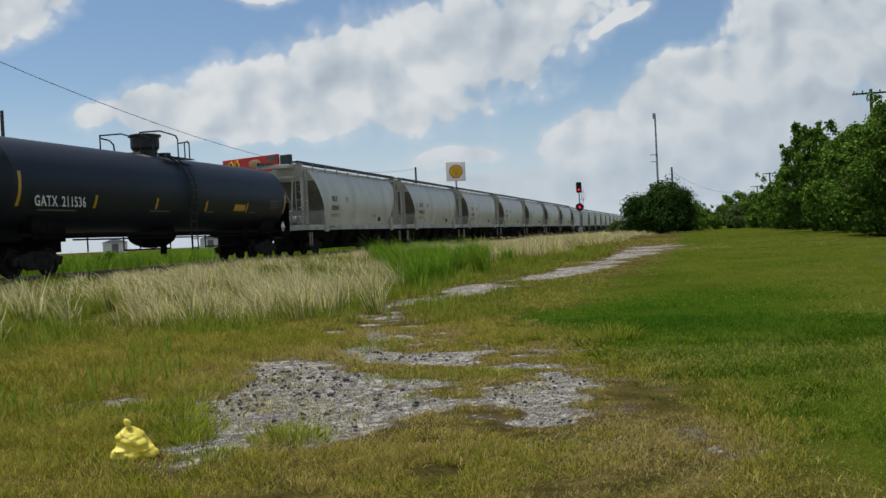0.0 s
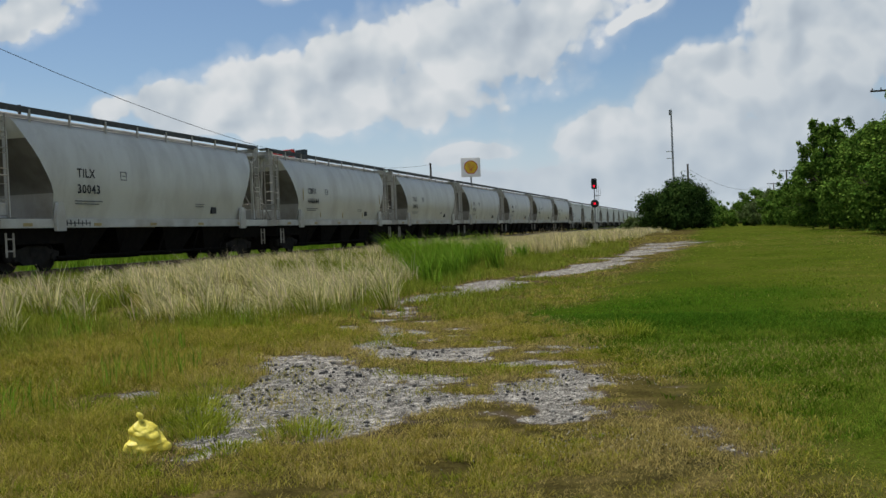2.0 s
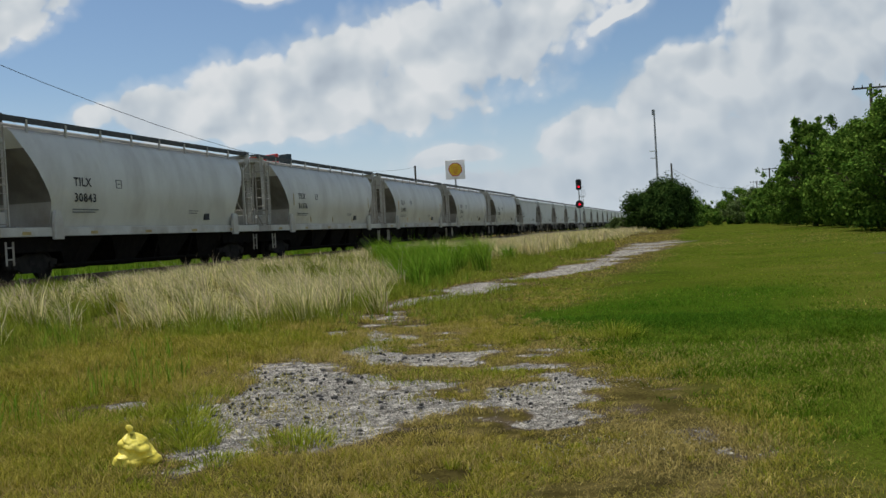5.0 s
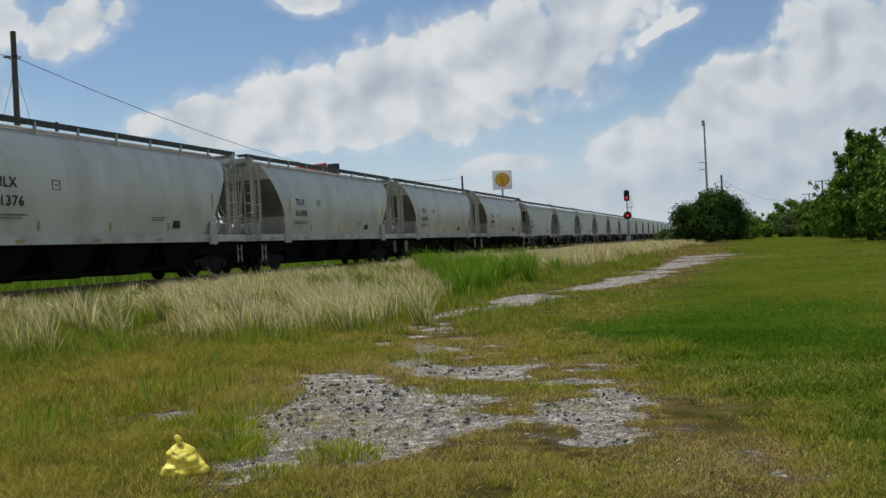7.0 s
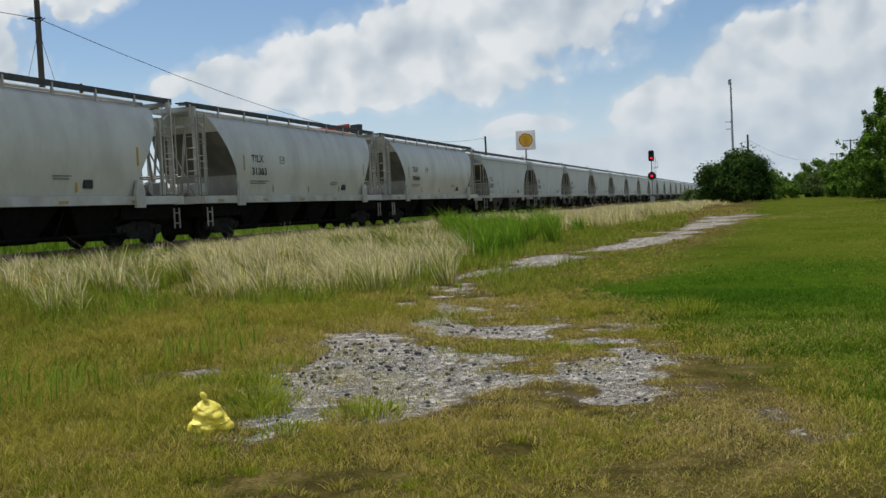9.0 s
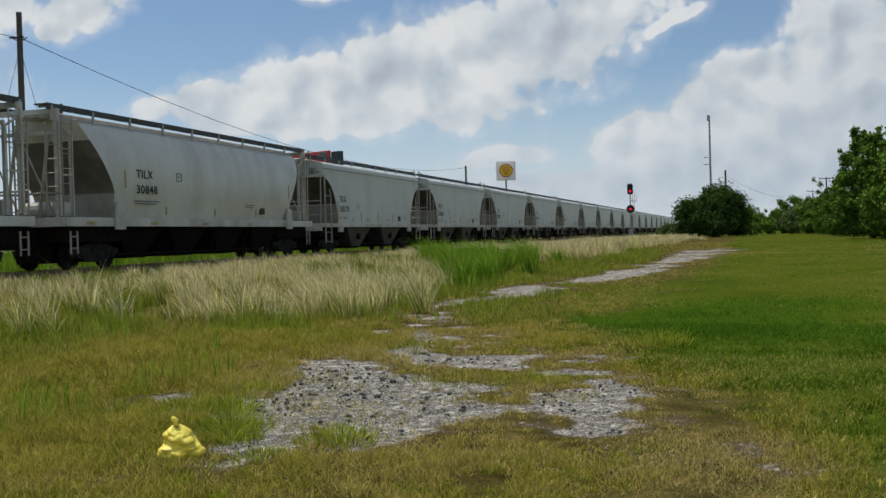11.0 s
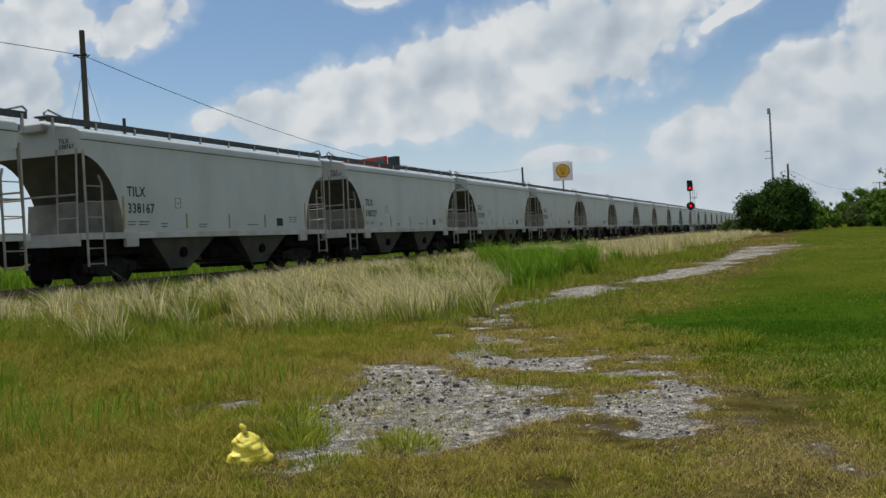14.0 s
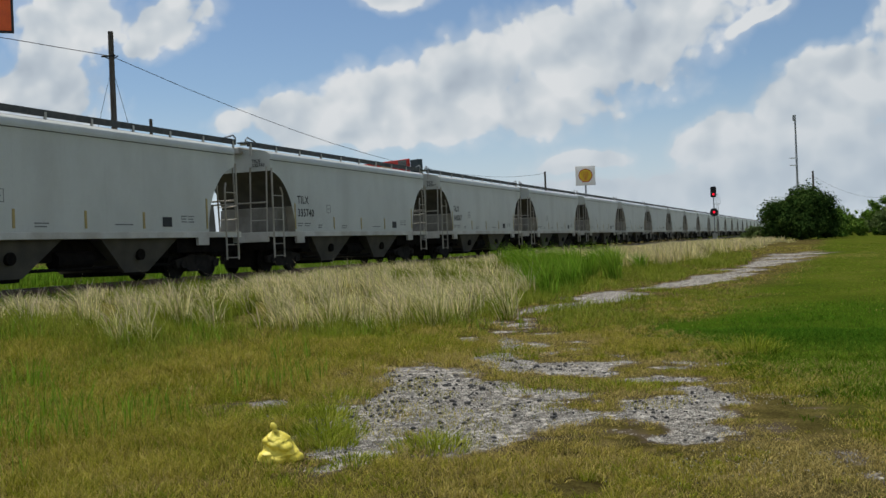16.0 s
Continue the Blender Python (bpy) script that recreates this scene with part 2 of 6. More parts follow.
def leaf_material(name, colours, rough=0.65, patch=0.25, translucent=0.33, vary=0.5):
    """Blades or leaves: colour by piece, and by patches over the ground."""
    m = bpy.data.materials.new(name)
    m.use_nodes = True
    t = m.node_tree
    b = t.nodes["Principled BSDF"]
    b.inputs["Roughness"].default_value = rough
    b.inputs["Specular IOR Level"].default_value = 0.0
    geo = t.nodes.new("ShaderNodeNewGeometry").outputs["Random Per Island"]
    coord = t.nodes.new("ShaderNodeTexCoord").outputs["Object"]
    n = node(t, "ShaderNodeTexNoise")
    n.inputs["Scale"].default_value, n.inputs["Detail"].default_value = patch, 5
    t.links.new(coord, n.inputs["Vector"])
    f = math_node(t, "ADD", math_node(t, "MULTIPLY", geo, 0.7), math_node(t, "MULTIPLY", math_node(t, "SUBTRACT", n.outputs["Fac"], 0.36), 1.2), clamp=True)
    k = len(colours) - 1
    col = ramp(t, f, [(i / k, c) for i, c in enumerate(colours)])
    other = math_node(t, "FRACT", math_node(t, "MULTIPLY", geo, 7.31))
    col = mix_rgb(t, 1.0, col, ramp(t, other, [(0.0, (1 - vary,) * 3), (1.0, (1 + vary,) * 3)]), "MULTIPLY")
    t.links.new(col, b.inputs["Base Color"])
    tr = node(t, "ShaderNodeBsdfTranslucent")
    t.links.new(col, tr.inputs[0])
    mx = node(t, "ShaderNodeMixShader")
    mx.inputs[0].default_value = translucent
    out = t.nodes["Material Output"]
    t.links.new(b.outputs[0], mx.inputs[1]), t.links.new(tr.outputs[0], mx.inputs[2])
    t.links.new(mx.outputs[0], out.inputs[0])
    MATS[name] = m
    return m


HOPPER = material("hopper_grey_paint", (0.64, 0.64, 0.58), (0.58, 0.575, 0.515), rough=0.42, scale=0.4, fine=90, bump=0.03, dirt=(0.27, 0.24, 0.19), dirt_amount=0.42, streak=0.5, seams=2.4)
HOPPER_B = material("pale_grey_paint", (0.56, 0.58, 0.545), (0.51, 0.53, 0.50), rough=0.42, scale=0.5, fine=90, bump=0.03, dirt=(0.28, 0.265, 0.225), dirt_amount=0.25, streak=0.5, seams=1.72)
SILL = material("sill_paint", (0.58, 0.58, 0.535), (0.48, 0.475, 0.43), rough=0.55, scale=1.2, bump=0.05, dirt=(0.25, 0.19, 0.13), dirt_amount=0.5)
ROOF = material("dusty_roof_paint", (0.50, 0.49, 0.45), (0.40, 0.38, 0.34), rough=0.8, scale=1.0, bump=0.06)
# Dusty round-hopper end sheet; the recess shade is put into its colour.
SLOPE_PALE = material("dusty_shaded_slope_sheet", (0.20, 0.185, 0.155), (0.12, 0.11, 0.09), rough=0.8, scale=1.2, bump=0.05, dirt=(0.08, 0.07, 0.055), dirt_amount=0.6, streak=0.5)
# Brown dark enough to hold the end recess shade; also eave joints, chutes.
SLOPE = material("shade_brown_sheet", (0.085, 0.078, 0.06), (0.055, 0.05, 0.04), rough=0.8, scale=1.5, bump=0.08)
ENDPLATE = material("grimy_end_plate", (0.40, 0.385, 0.34), (0.29, 0.27, 0.22), rough=0.6, scale=1.2, bump=0.04, dirt=(0.14, 0.115, 0.08), dirt_amount=0.5, streak=0.5)
# Lower end plate with dirt streaks; its base is dark for the recess shade.
SHEARPLATE = material("streaked_shade_end_plate", (0.25, 0.24, 0.21), (0.15, 0.14, 0.115), rough=0.7, scale=1.5, bump=0.04, dirt=(0.07, 0.06, 0.045), dirt_amount=0.7, streak=0.5)
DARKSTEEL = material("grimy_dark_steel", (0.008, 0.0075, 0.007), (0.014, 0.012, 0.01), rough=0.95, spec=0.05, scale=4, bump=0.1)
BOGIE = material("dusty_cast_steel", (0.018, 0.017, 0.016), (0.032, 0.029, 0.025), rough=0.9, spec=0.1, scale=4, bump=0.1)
WALKWAY = material("galvanised_grating", (0.055, 0.06, 0.06), (0.09, 0.09, 0.085), rough=0.7, metal=0.2, scale=6)
TANK = material("dark_navy_tank_paint", (0.010, 0.0135, 0.022), (0.012, 0.017, 0.028), rough=0.5, scale=0.6, bump=0.02, dirt=(0.026, 0.03, 0.036), dirt_amount=0.2, streak=1, spec=0.28)
WORNPRIMER = material("worn_primer", (0.13, 0.135, 0.14), (0.06, 0.065, 0.07), rough=0.7, scale=4)
BLACK = material("black_paint", (0.012, 0.012, 0.014), (0.02, 0.02, 0.02), rough=0.5)
YELLOW = material("reflective_yellow", (0.62, 0.34, 0.02), (0.5, 0.28, 0.03), rough=0.4)
FADED = material("faded_yellow", (0.42, 0.33, 0.12), (0.33, 0.25, 0.1), rough=0.5)
WHITE = material("white_lettering", (0.72, 0.72, 0.70), rough=0.5)
LETTER = material("black_lettering", (0.022, 0.022, 0.024), rough=0.6)
GREYMARK = material("grey_stencil", (0.16, 0.165, 0.165), rough=0.6)
WHEEL = material("wheel_steel", (0.012, 0.0105, 0.009), (0.02, 0.017, 0.014), rough=0.75, metal=0.2, spec=0.2, scale=5)
RAIL = material("rail_steel", (0.12, 0.075, 0.05), (0.17, 0.11, 0.075), rough=0.6, metal=0.4, scale=6)
RAILTOP = material("polished_rail_head", (0.5, 0.5, 0.5), rough=0.25, metal=1.0)
TIE = material("creosoted_tie", (0.07, 0.055, 0.042), (0.12, 0.1, 0.08), rough=0.9, scale=5, bump=0.5, stretch=(1, 6, 6))
BALLAST = material("ballast_stone", (0.20, 0.185, 0.165), (0.12, 0.11, 0.10), rough=0.95, scale=9, bump=0.6, island=0.35)
STONE = material("limestone_gravel", (0.50, 0.475, 0.42), (0.30, 0.285, 0.25), rough=0.9, scale=8, bump=0.4, island=0.35)
DARKSTONE = material("asphalt_lump", (0.045, 0.044, 0.043), (0.08, 0.078, 0.074), rough=0.95, scale=12, bump=0.5, island=0.3)
BAG = material("yellow_plastic", (0.88, 0.76, 0.12), (0.80, 0.64, 0.05), rough=0.5, scale=5, bump=0.05, dirt=(0.5, 0.38, 0.08), dirt_amount=0.4)
POLEWOOD = material("weathered_pole_wood", (0.075, 0.062, 0.05), (0.11, 0.095, 0.08), rough=0.9, scale=3, bump=0.4, stretch=(5, 5, 0.4))
GALV = material("galvanised_steel", (0.36, 0.37, 0.38), (0.28, 0.29, 0.30), rough=0.5, metal=0.5)
CABLE = material("cable", (0.02, 0.02, 0.02), rough=0.6)
BARK = material("bark", (0.09, 0.07, 0.05), (0.05, 0.04, 0.03), rough=0.95, scale=5, bump=0.7, stretch=(4, 4, 0.6))
REDSIGN = material("red_billboard", (0.62, 0.035, 0.025), (0.55, 0.03, 0.02), rough=0.4)
ORANGE = material("orange_sign_face", (0.85, 0.13, 0.02), (0.78, 0.11, 0.02), rough=0.45)
SIGNWHITE = material("white_sign_face", (0.8, 0.8, 0.78), rough=0.4)
SIGNGLOW = leaf_material("white_translucent_acrylic", [(0.84, 0.84, 0.83), (0.88, 0.88, 0.87)], rough=0.4, translucent=0.5, vary=0.0)
SIGNYELLOW = material("yellow_sign_face", (0.95, 0.62, 0.03), rough=0.4)
SIGNRED = material("red_sign_face", (0.6, 0.04, 0.03), rough=0.4)
LAMPRED = material("red_signal_lens", (0.5, 0.01, 0.02), rough=0.2, emission=((1.0, 0.004, 0.03), 1.3))


OLIVE = leaf_material("olive_short_grass", [(0.14, 0.17, 0.012), (0.27, 0.27, 0.026), (0.48, 0.40, 0.10), (0.24, 0.25, 0.02)], patch=0.9)
TUSSOCK = leaf_material("green_tussock_grass", [(0.12, 0.17, 0.012), (0.23, 0.275, 0.022), (0.38, 0.38, 0.05)], patch=1.6)
TANTUSSOCK = leaf_material("tan_tussock_grass", [(0.20, 0.18, 0.022), (0.38, 0.32, 0.07), (0.60, 0.48, 0.18)], patch=1.6)
LAWN = leaf_material("green_lawn_grass", [(0.078, 0.165, 0.012), (0.12, 0.215, 0.017), (0.185, 0.26, 0.027), (0.28, 0.29, 0.055)], patch=0.12)
DARKGREEN = leaf_material("darker_green_grass", [(0.052, 0.135, 0.010), (0.080, 0.178, 0.014), (0.13, 0.215, 0.022)], patch=0.4)
DRY = leaf_material("withered_short_grass", [(0.33, 0.28, 0.08), (0.47, 0.38, 0.14), (0.38, 0.29, 0.10)], patch=0.9)
STRAW = leaf_material("dry_straw_grass", [(0.30, 0.31, 0.07), (0.58, 0.54, 0.22), (0.86, 0.78, 0.46), (0.62, 0.56, 0.25)], patch=1.5)
FRESH = leaf_material("fresh_bank_grass", [(0.14, 0.20, 0.018), (0.23, 0.28, 0.032), (0.36, 0.37, 0.075)], patch=0.5)
PLUME = leaf_material("dry_seed_plume", [(0.50, 0.42, 0.24), (0.66, 0.56, 0.38), (0.58, 0.46, 0.33)], patch=0.4)
WEED = leaf_material("tall_green_weed", [(0.10, 0.22, 0.015), (0.18, 0.32, 0.028), (0.30, 0.40, 0.055)], patch=0.6)
LEAF_DARK = leaf_material("dark_bush_leaf", [(0.017, 0.040, 0.01), (0.034, 0.068, 0.015), (0.075, 0.12, 0.028)], patch=0.35, translucent=0.2)
LEAF_MID = leaf_material("broad_tree_leaf", [(0.035, 0.085, 0.014), (0.085, 0.165, 0.024), (0.19, 0.285, 0.05)], patch=0.5, translucent=0.25)
LEAF_BRIGHT = leaf_material("bright_shrub_leaf", [(0.10, 0.20, 0.02), (0.17, 0.30, 0.035), (0.26, 0.38, 0.06)], patch=1.0)
LEAF_PALE = leaf_material("pale_far_leaf", [(0.08, 0.13, 0.04), (0.12, 0.17, 0.055), (0.15, 0.18, 0.08)], patch=0.3)

# ---- building helpers ----


def part(name, bm, mat, parent=None, label="", smooth=False, kind=""):
    """Link a bmesh as one mesh object, under a thing or part."""
    me = bpy.data.meshes.new(name)
    bm.to_mesh(me)
    bm.free()
    for m in mat if isinstance(mat, (list, tuple)) else (mat,):
        me.materials.append(m)
    if smooth:
        me.polygons.foreach_set("use_smooth", [True] * len(me.polygons))
        me.set_sharp_from_angle(angle=radians(28))
    ob = new(name, me)
    if parent is not None:
        ob.parent = parent
    return tagged(ob, label, kind=kind)


def thing(name, m, label, category, group=""):
    ob = new(name)
    ob.empty_display_size = 0.3
    ob.matrix_basis = m
    return tagged(ob, label, category, group)


def box(bm, x0, x1, y0, y1, z0, z1, bevel=0.0, mat=0):
    g = bmesh.ops.create_cube(bm, size=1.0, matrix=Matrix.Translation(((x0 + x1) / 2, (y0 + y1) / 2, (z0 + z1) / 2)) @ Matrix.Diagonal((abs(x1 - x0), abs(y1 - y0), abs(z1 - z0), 1)))
    vs = g["verts"]
    fs = {f for v in vs for f in v.link_faces}
    for f in fs:
        f.material_index = mat
    if bevel:
        es = list({e for v in vs for e in v.link_edges})
        bmesh.ops.bevel(bm, geom=es, offset=bevel, segments=1, affect="EDGES")
    return bm


def bar(bm, a, b, r, sides=6, r2=None, mat=0):
    """A round bar from a to b."""
    a, b = Vector(a), Vector(b)
    d = b - a
    q = d.to_track_quat("Z", "Y").to_matrix().to_4x4()
    g = bmesh.ops.create_cone(bm, cap_ends=True, segments=sides, radius1=r, radius2=r if r2 is None else r2, depth=d.length, matrix=Matrix.Translation((a + b) / 2) @ q)
    for f in {f for v in g["verts"] for f in v.link_faces}:
        f.material_index = mat
    return bm


def prism(bm, outline, y0, y1, mat=0):
    """A plate with an outline in x and z, from y0 to y1."""
    lo = [bm.verts.new((x, y0, z)) for x, z in outline]
    hi = [bm.verts.new((x, y1, z)) for x, z in outline]
    n = len(outline)
    fs = [bm.faces.new(lo), bm.faces.new(hi[::-1])]
    fs += [bm.faces.new((lo[i], hi[i], hi[(i + 1) % n], lo[(i + 1) % n])) for i in range(n)]
    for f in fs:
        f.material_index = mat
    bmesh.ops.recalc_face_normals(bm, faces=fs)
    return bm


def lathe(bm, profile, m=Matrix(), sides=20):
    """A turned body: (radius, height) pairs about z."""
    rings = []
    for r, z in profile:
        rings.append([bm.verts.new(m @ Vector((r * math.cos(2 * math.pi * k / sides), r * math.sin(2 * math.pi * k / sides), z))) for k in range(sides)])
    fs = []
    for a, b in zip(rings, rings[1:]):
        for k in range(sides):
            fs.append(bm.faces.new((a[k], a[(k + 1) % sides], b[(k + 1) % sides], b[k])))
    fs.append(bm.faces.new(rings[0][::-1]))
    fs.append(bm.faces.new(rings[-1]))
    bmesh.ops.recalc_face_normals(bm, faces=fs)
    return bm


def writing(text, size, x, y, z, mat, parent, name="lettering", squeeze=0.92, label=""):
    """Built-in-font letters standing upright on a wall that faces -y."""
    cu = bpy.data.curves.new(name, "FONT")
    cu.body, cu.size, cu.extrude, cu.offset, cu.space_character, cu.resolution_u = text, size * 1.38, 0.002, size * 0.026, 1.12, 2
    tmp = bpy.data.objects.new(name, cu)
    me = bpy.data.meshes.new_from_object(tmp)
    bpy.data.objects.remove(tmp)
    bpy.data.curves.remove(cu)
    me.transform(Matrix.Translation((x, y, z)) @ Matrix.Rotation(radians(90), 4, "X") @ Matrix.Diagonal((squeeze, 1, 1, 1)))
    me.materials.append(mat)
    ob = new(name, me)
    ob.parent = parent
    return tagged(ob, label)


def sheet(name, verts, faces, mat, smooth=True):
    me = bpy.data.meshes.new(name)
    me.from_pydata(verts, [], faces)
    for m in mat if isinstance(mat, (list, tuple)) else (mat,):
        me.materials.append(m)
    if smooth:
        me.polygons.foreach_set("use_smooth", [True] * len(me.polygons))
    return new(name, me)


def fast_mesh(name, verts, loops, starts, totals, mat):
    """A large mesh from arrays."""
    me = bpy.data.meshes.new(name)
    me.vertices.add(len(verts))
    me.vertices.foreach_set("co", np.ascontiguousarray(verts, np.float32).ravel())
    me.loops.add(len(loops))
    me.loops.foreach_set("vertex_index", np.ascontiguousarray(loops, np.int32))
    me.polygons.add(len(starts))
    me.polygons.foreach_set("loop_start", np.ascontiguousarray(starts, np.int32))
    me.polygons.foreach_set("loop_total", np.ascontiguousarray(totals, np.int32))
    me.materials.append(mat)
    me.update(calc_edges=True)
    return new(name, me)


# ---- the lie of the land: s runs along the track, l to its left ----
TRACK = radians(13.62)
SIN, COS = math.sin(TRACK), math.cos(TRACK)
RAIL_Z, NEAR_FACE, CENTRE = 0.88, 19.0, 20.6


def at(s, l, z=0.0):
    return (s * SIN - l * COS, s * COS + l * SIN, z)


def along(x, y):
    return x * SIN + y * COS, -x * COS + y * SIN


def smooth01(a):
    a = np.clip(a, 0, 1)
    return a * a * (3 - 2 * a)


def height(x, y):
    """Ground level: flat by the camera, a low rise ahead, the railway bank."""
    s, l = along(x, y)
    rise = 0.5 * smooth01((s - 26) / 50)
    bank = 0.62 * smooth01((l - 8.5) / 7.5) * (1 - 0.35 * smooth01((l - 25) / 8))
    return 0.7 * (1 - (1 - rise / 0.7) * (1 - bank / 0.7))


def value_noise(x, y, scale, seed=0):
    """Smooth noise on the plan, 0 to 1."""
    rng = np.random.RandomState(seed)
    table = rng.rand(256, 256)
    u, v = np.asarray(x) / scale + 91.3, np.asarray(y) / scale + 57.7
    i, j = np.floor(u).astype(int), np.floor(v).astype(int)
    fu, fv = u - i, v - j
    fu, fv = fu * fu * (3 - 2 * fu), fv * fv * (3 - 2 * fv)
    g = lambda a, b: table[a % 256, b % 256]
    return (g(i, j) * (1 - fu) + g(i + 1, j) * fu) * (1 - fv) + (g(i, j + 1) * (1 - fu) + g(i + 1, j + 1) * fu) * fv


def rough_noise(x, y, scale, seed=0):
    return (value_noise(x, y, scale, seed) + 0.5 * value_noise(x, y, scale / 2.1, seed + 1) + 0.25 * value_noise(x, y, scale / 4.3, seed + 2)) / 1.75


# bare gravel: centre, half sizes, tilt
GRAVEL = [(-1.45, 10.0, 1.0, 2.6, 12), (-0.75, 9.3, 0.75, 1.4, 10), (-1.95, 11.9, 0.55, 1.2, 12), (-2.15, 9.6, 0.45, 1.2, 5), (-1.85, 7.6, 0.55, 0.6, 0), (-1.1, 8.1, 0.6, 0.6, 0), (-2.2, 8.4, 0.4, 0.5, 0), (-0.95, 13.0, 0.35, 1.0, 15), (-0.2, 12.3, 0.4, 0.45, 0),
          (-0.3, 10.5, 0.4, 0.5, 0), (0.85, 9.2, 0.58, 1.3, -10), (0.80, 8.2, 0.3, 0.5, 0), (1.2, 9.9, 0.5, 0.45, 0), (0.80, 11.4, 0.45, 0.3, 0), (0.15, 11.9, 0.4, 0.25, 0),
          (-3.35, 10.0, 0.22, 0.3, 0), (-1.95, 16.5, 0.35, 0.5, 20), (-1.05, 19.3, 0.25, 0.5, 20), (-1.2, 13.9, 0.3, 0.6, 0), (-0.6, 15.2, 0.2, 0.5, 0), (-3.9, 8.9, 0.15, 0.15, 0)]
# stones strewn thinly between grass: centre, half sizes, tilt
STREWN = [(1.5, 8.2, 0.38, 0.95, -15), (1.65, 7.0, 0.45, 0.5, 0), (-0.6, 15.5, 0.6, 2.0, 10), (-1.35, 18.5, 0.5, 2.6, 20), (-0.9, 21.8, 0.5, 1.6, 0), (0.4, 12.6, 1.1, 0.5, 0), (-3.4, 9.6, 0.5, 0.5, 0)]
# the worn track: plan points and half width
WORN = [(-0.80, 23.0, 0.45), (0.4, 25.6, 1.05), (1.55, 30.2, 1.1), (3.3, 33.2, 1.1), (4.8, 35.6, 1.0), (7.0, 41.0, 1.1), (10.2, 50.2, 1.15), (12.6, 56.5, 1.35), (13.6, 58.5, 0.9)]


def gravel_mask(x, y):
    """Above zero on bare gravel."""
    best = np.full(np.shape(x), -1.0)
    for cx, cy, a, b, tilt in GRAVEL:
        c, s = math.cos(radians(tilt)), math.sin(radians(tilt))
        dx, dy = x - cx, y - cy
        best = np.maximum(best, 1 - np.hypot((dx * c + dy * s) / a, (-dx * s + dy * c) / b))
    for cx, cy, a, b, tilt in STREWN:
        c, s = math.cos(radians(tilt)), math.sin(radians(tilt))
        dx, dy = x - cx, y - cy
        best = np.maximum(best, np.minimum(-0.24 if cy < 10 else -0.02, 1 - np.hypot((dx * c + dy * s) / a, (-dx * s + dy * c) / b)))
    for (x0, y0, w0), (x1, y1, w1) in zip(WORN, WORN[1:]):
        k = np.clip(((x - x0) * (x1 - x0) + (y - y0) * (y1 - y0)) / ((x1 - x0) ** 2 + (y1 - y0) ** 2), 0, 1)
        best = np.maximum(best, 1 - np.hypot(x - x0 - k * (x1 - x0), y - y0 - k * (y1 - y0)) / (w0 + k * (w1 - w0)))
    best = best - 0.6 * smooth01((7.5 - y) / 0.5) * (x > -1.6) * (x < 0.4)
    far = smooth01((y - 16) / 14)
    n = rough_noise(x, y, 0.9, 3) * (1 - far) + rough_noise(x, y, 2.6, 5) * far
    fine = rough_noise(x, y, 0.33, 7) * (1 - far) + rough_noise(x, y, 1.3, 8) * far
    return best - 0.06 + (n - 0.5) * (1.1 + 0.4 * far) + (fine - 0.5) * (1.6 + 0.9 * far) - 0.31 * far


def dark_green_mask(x, y):
    """Above zero on the patch of darker green turf."""
    a = 1 - np.hypot((x - 4.9 - (y - 18.5) * 0.30) / 3.9, (y - 18.5) / 7.0)
    return a + (rough_noise(x, y, 4.0, 11) - 0.5) * 1.2


def tall_mask(x, y):
    """Above zero where the uncut straw stands."""
    s, l = along(x, y)
    edge = np.interp(s, [0, 12, 16.5, 18, 26, 30, 42, 48, 76, 110, 300], [14, 13.5, 10.0, 6.6, 7.6, 8.4, 8.6, 5.8, 4.4, 4.0, 5.0])
    return np.minimum((l - edge) / 1.6 + (rough_noise(x, y, 2.2, 21) - 0.5) * 3.4, (17.6 - l) / 0.6)


def lawn_mask(x, y):
    """0 olive waste ground to 1 mown green lawn."""
    edge = np.interp(y, [0, 6, 9, 12, 16, 20, 30, 45, 60, 120], [1.2, 1.6, 1.9, 1.9, 1.5, 2.3, 5.2, 10.0, 14.0, 30])
    return smooth01((x - edge) / 1.6 + (rough_noise(x, y, 2.5, 31) - 0.5) * 1.5 + 0.4)


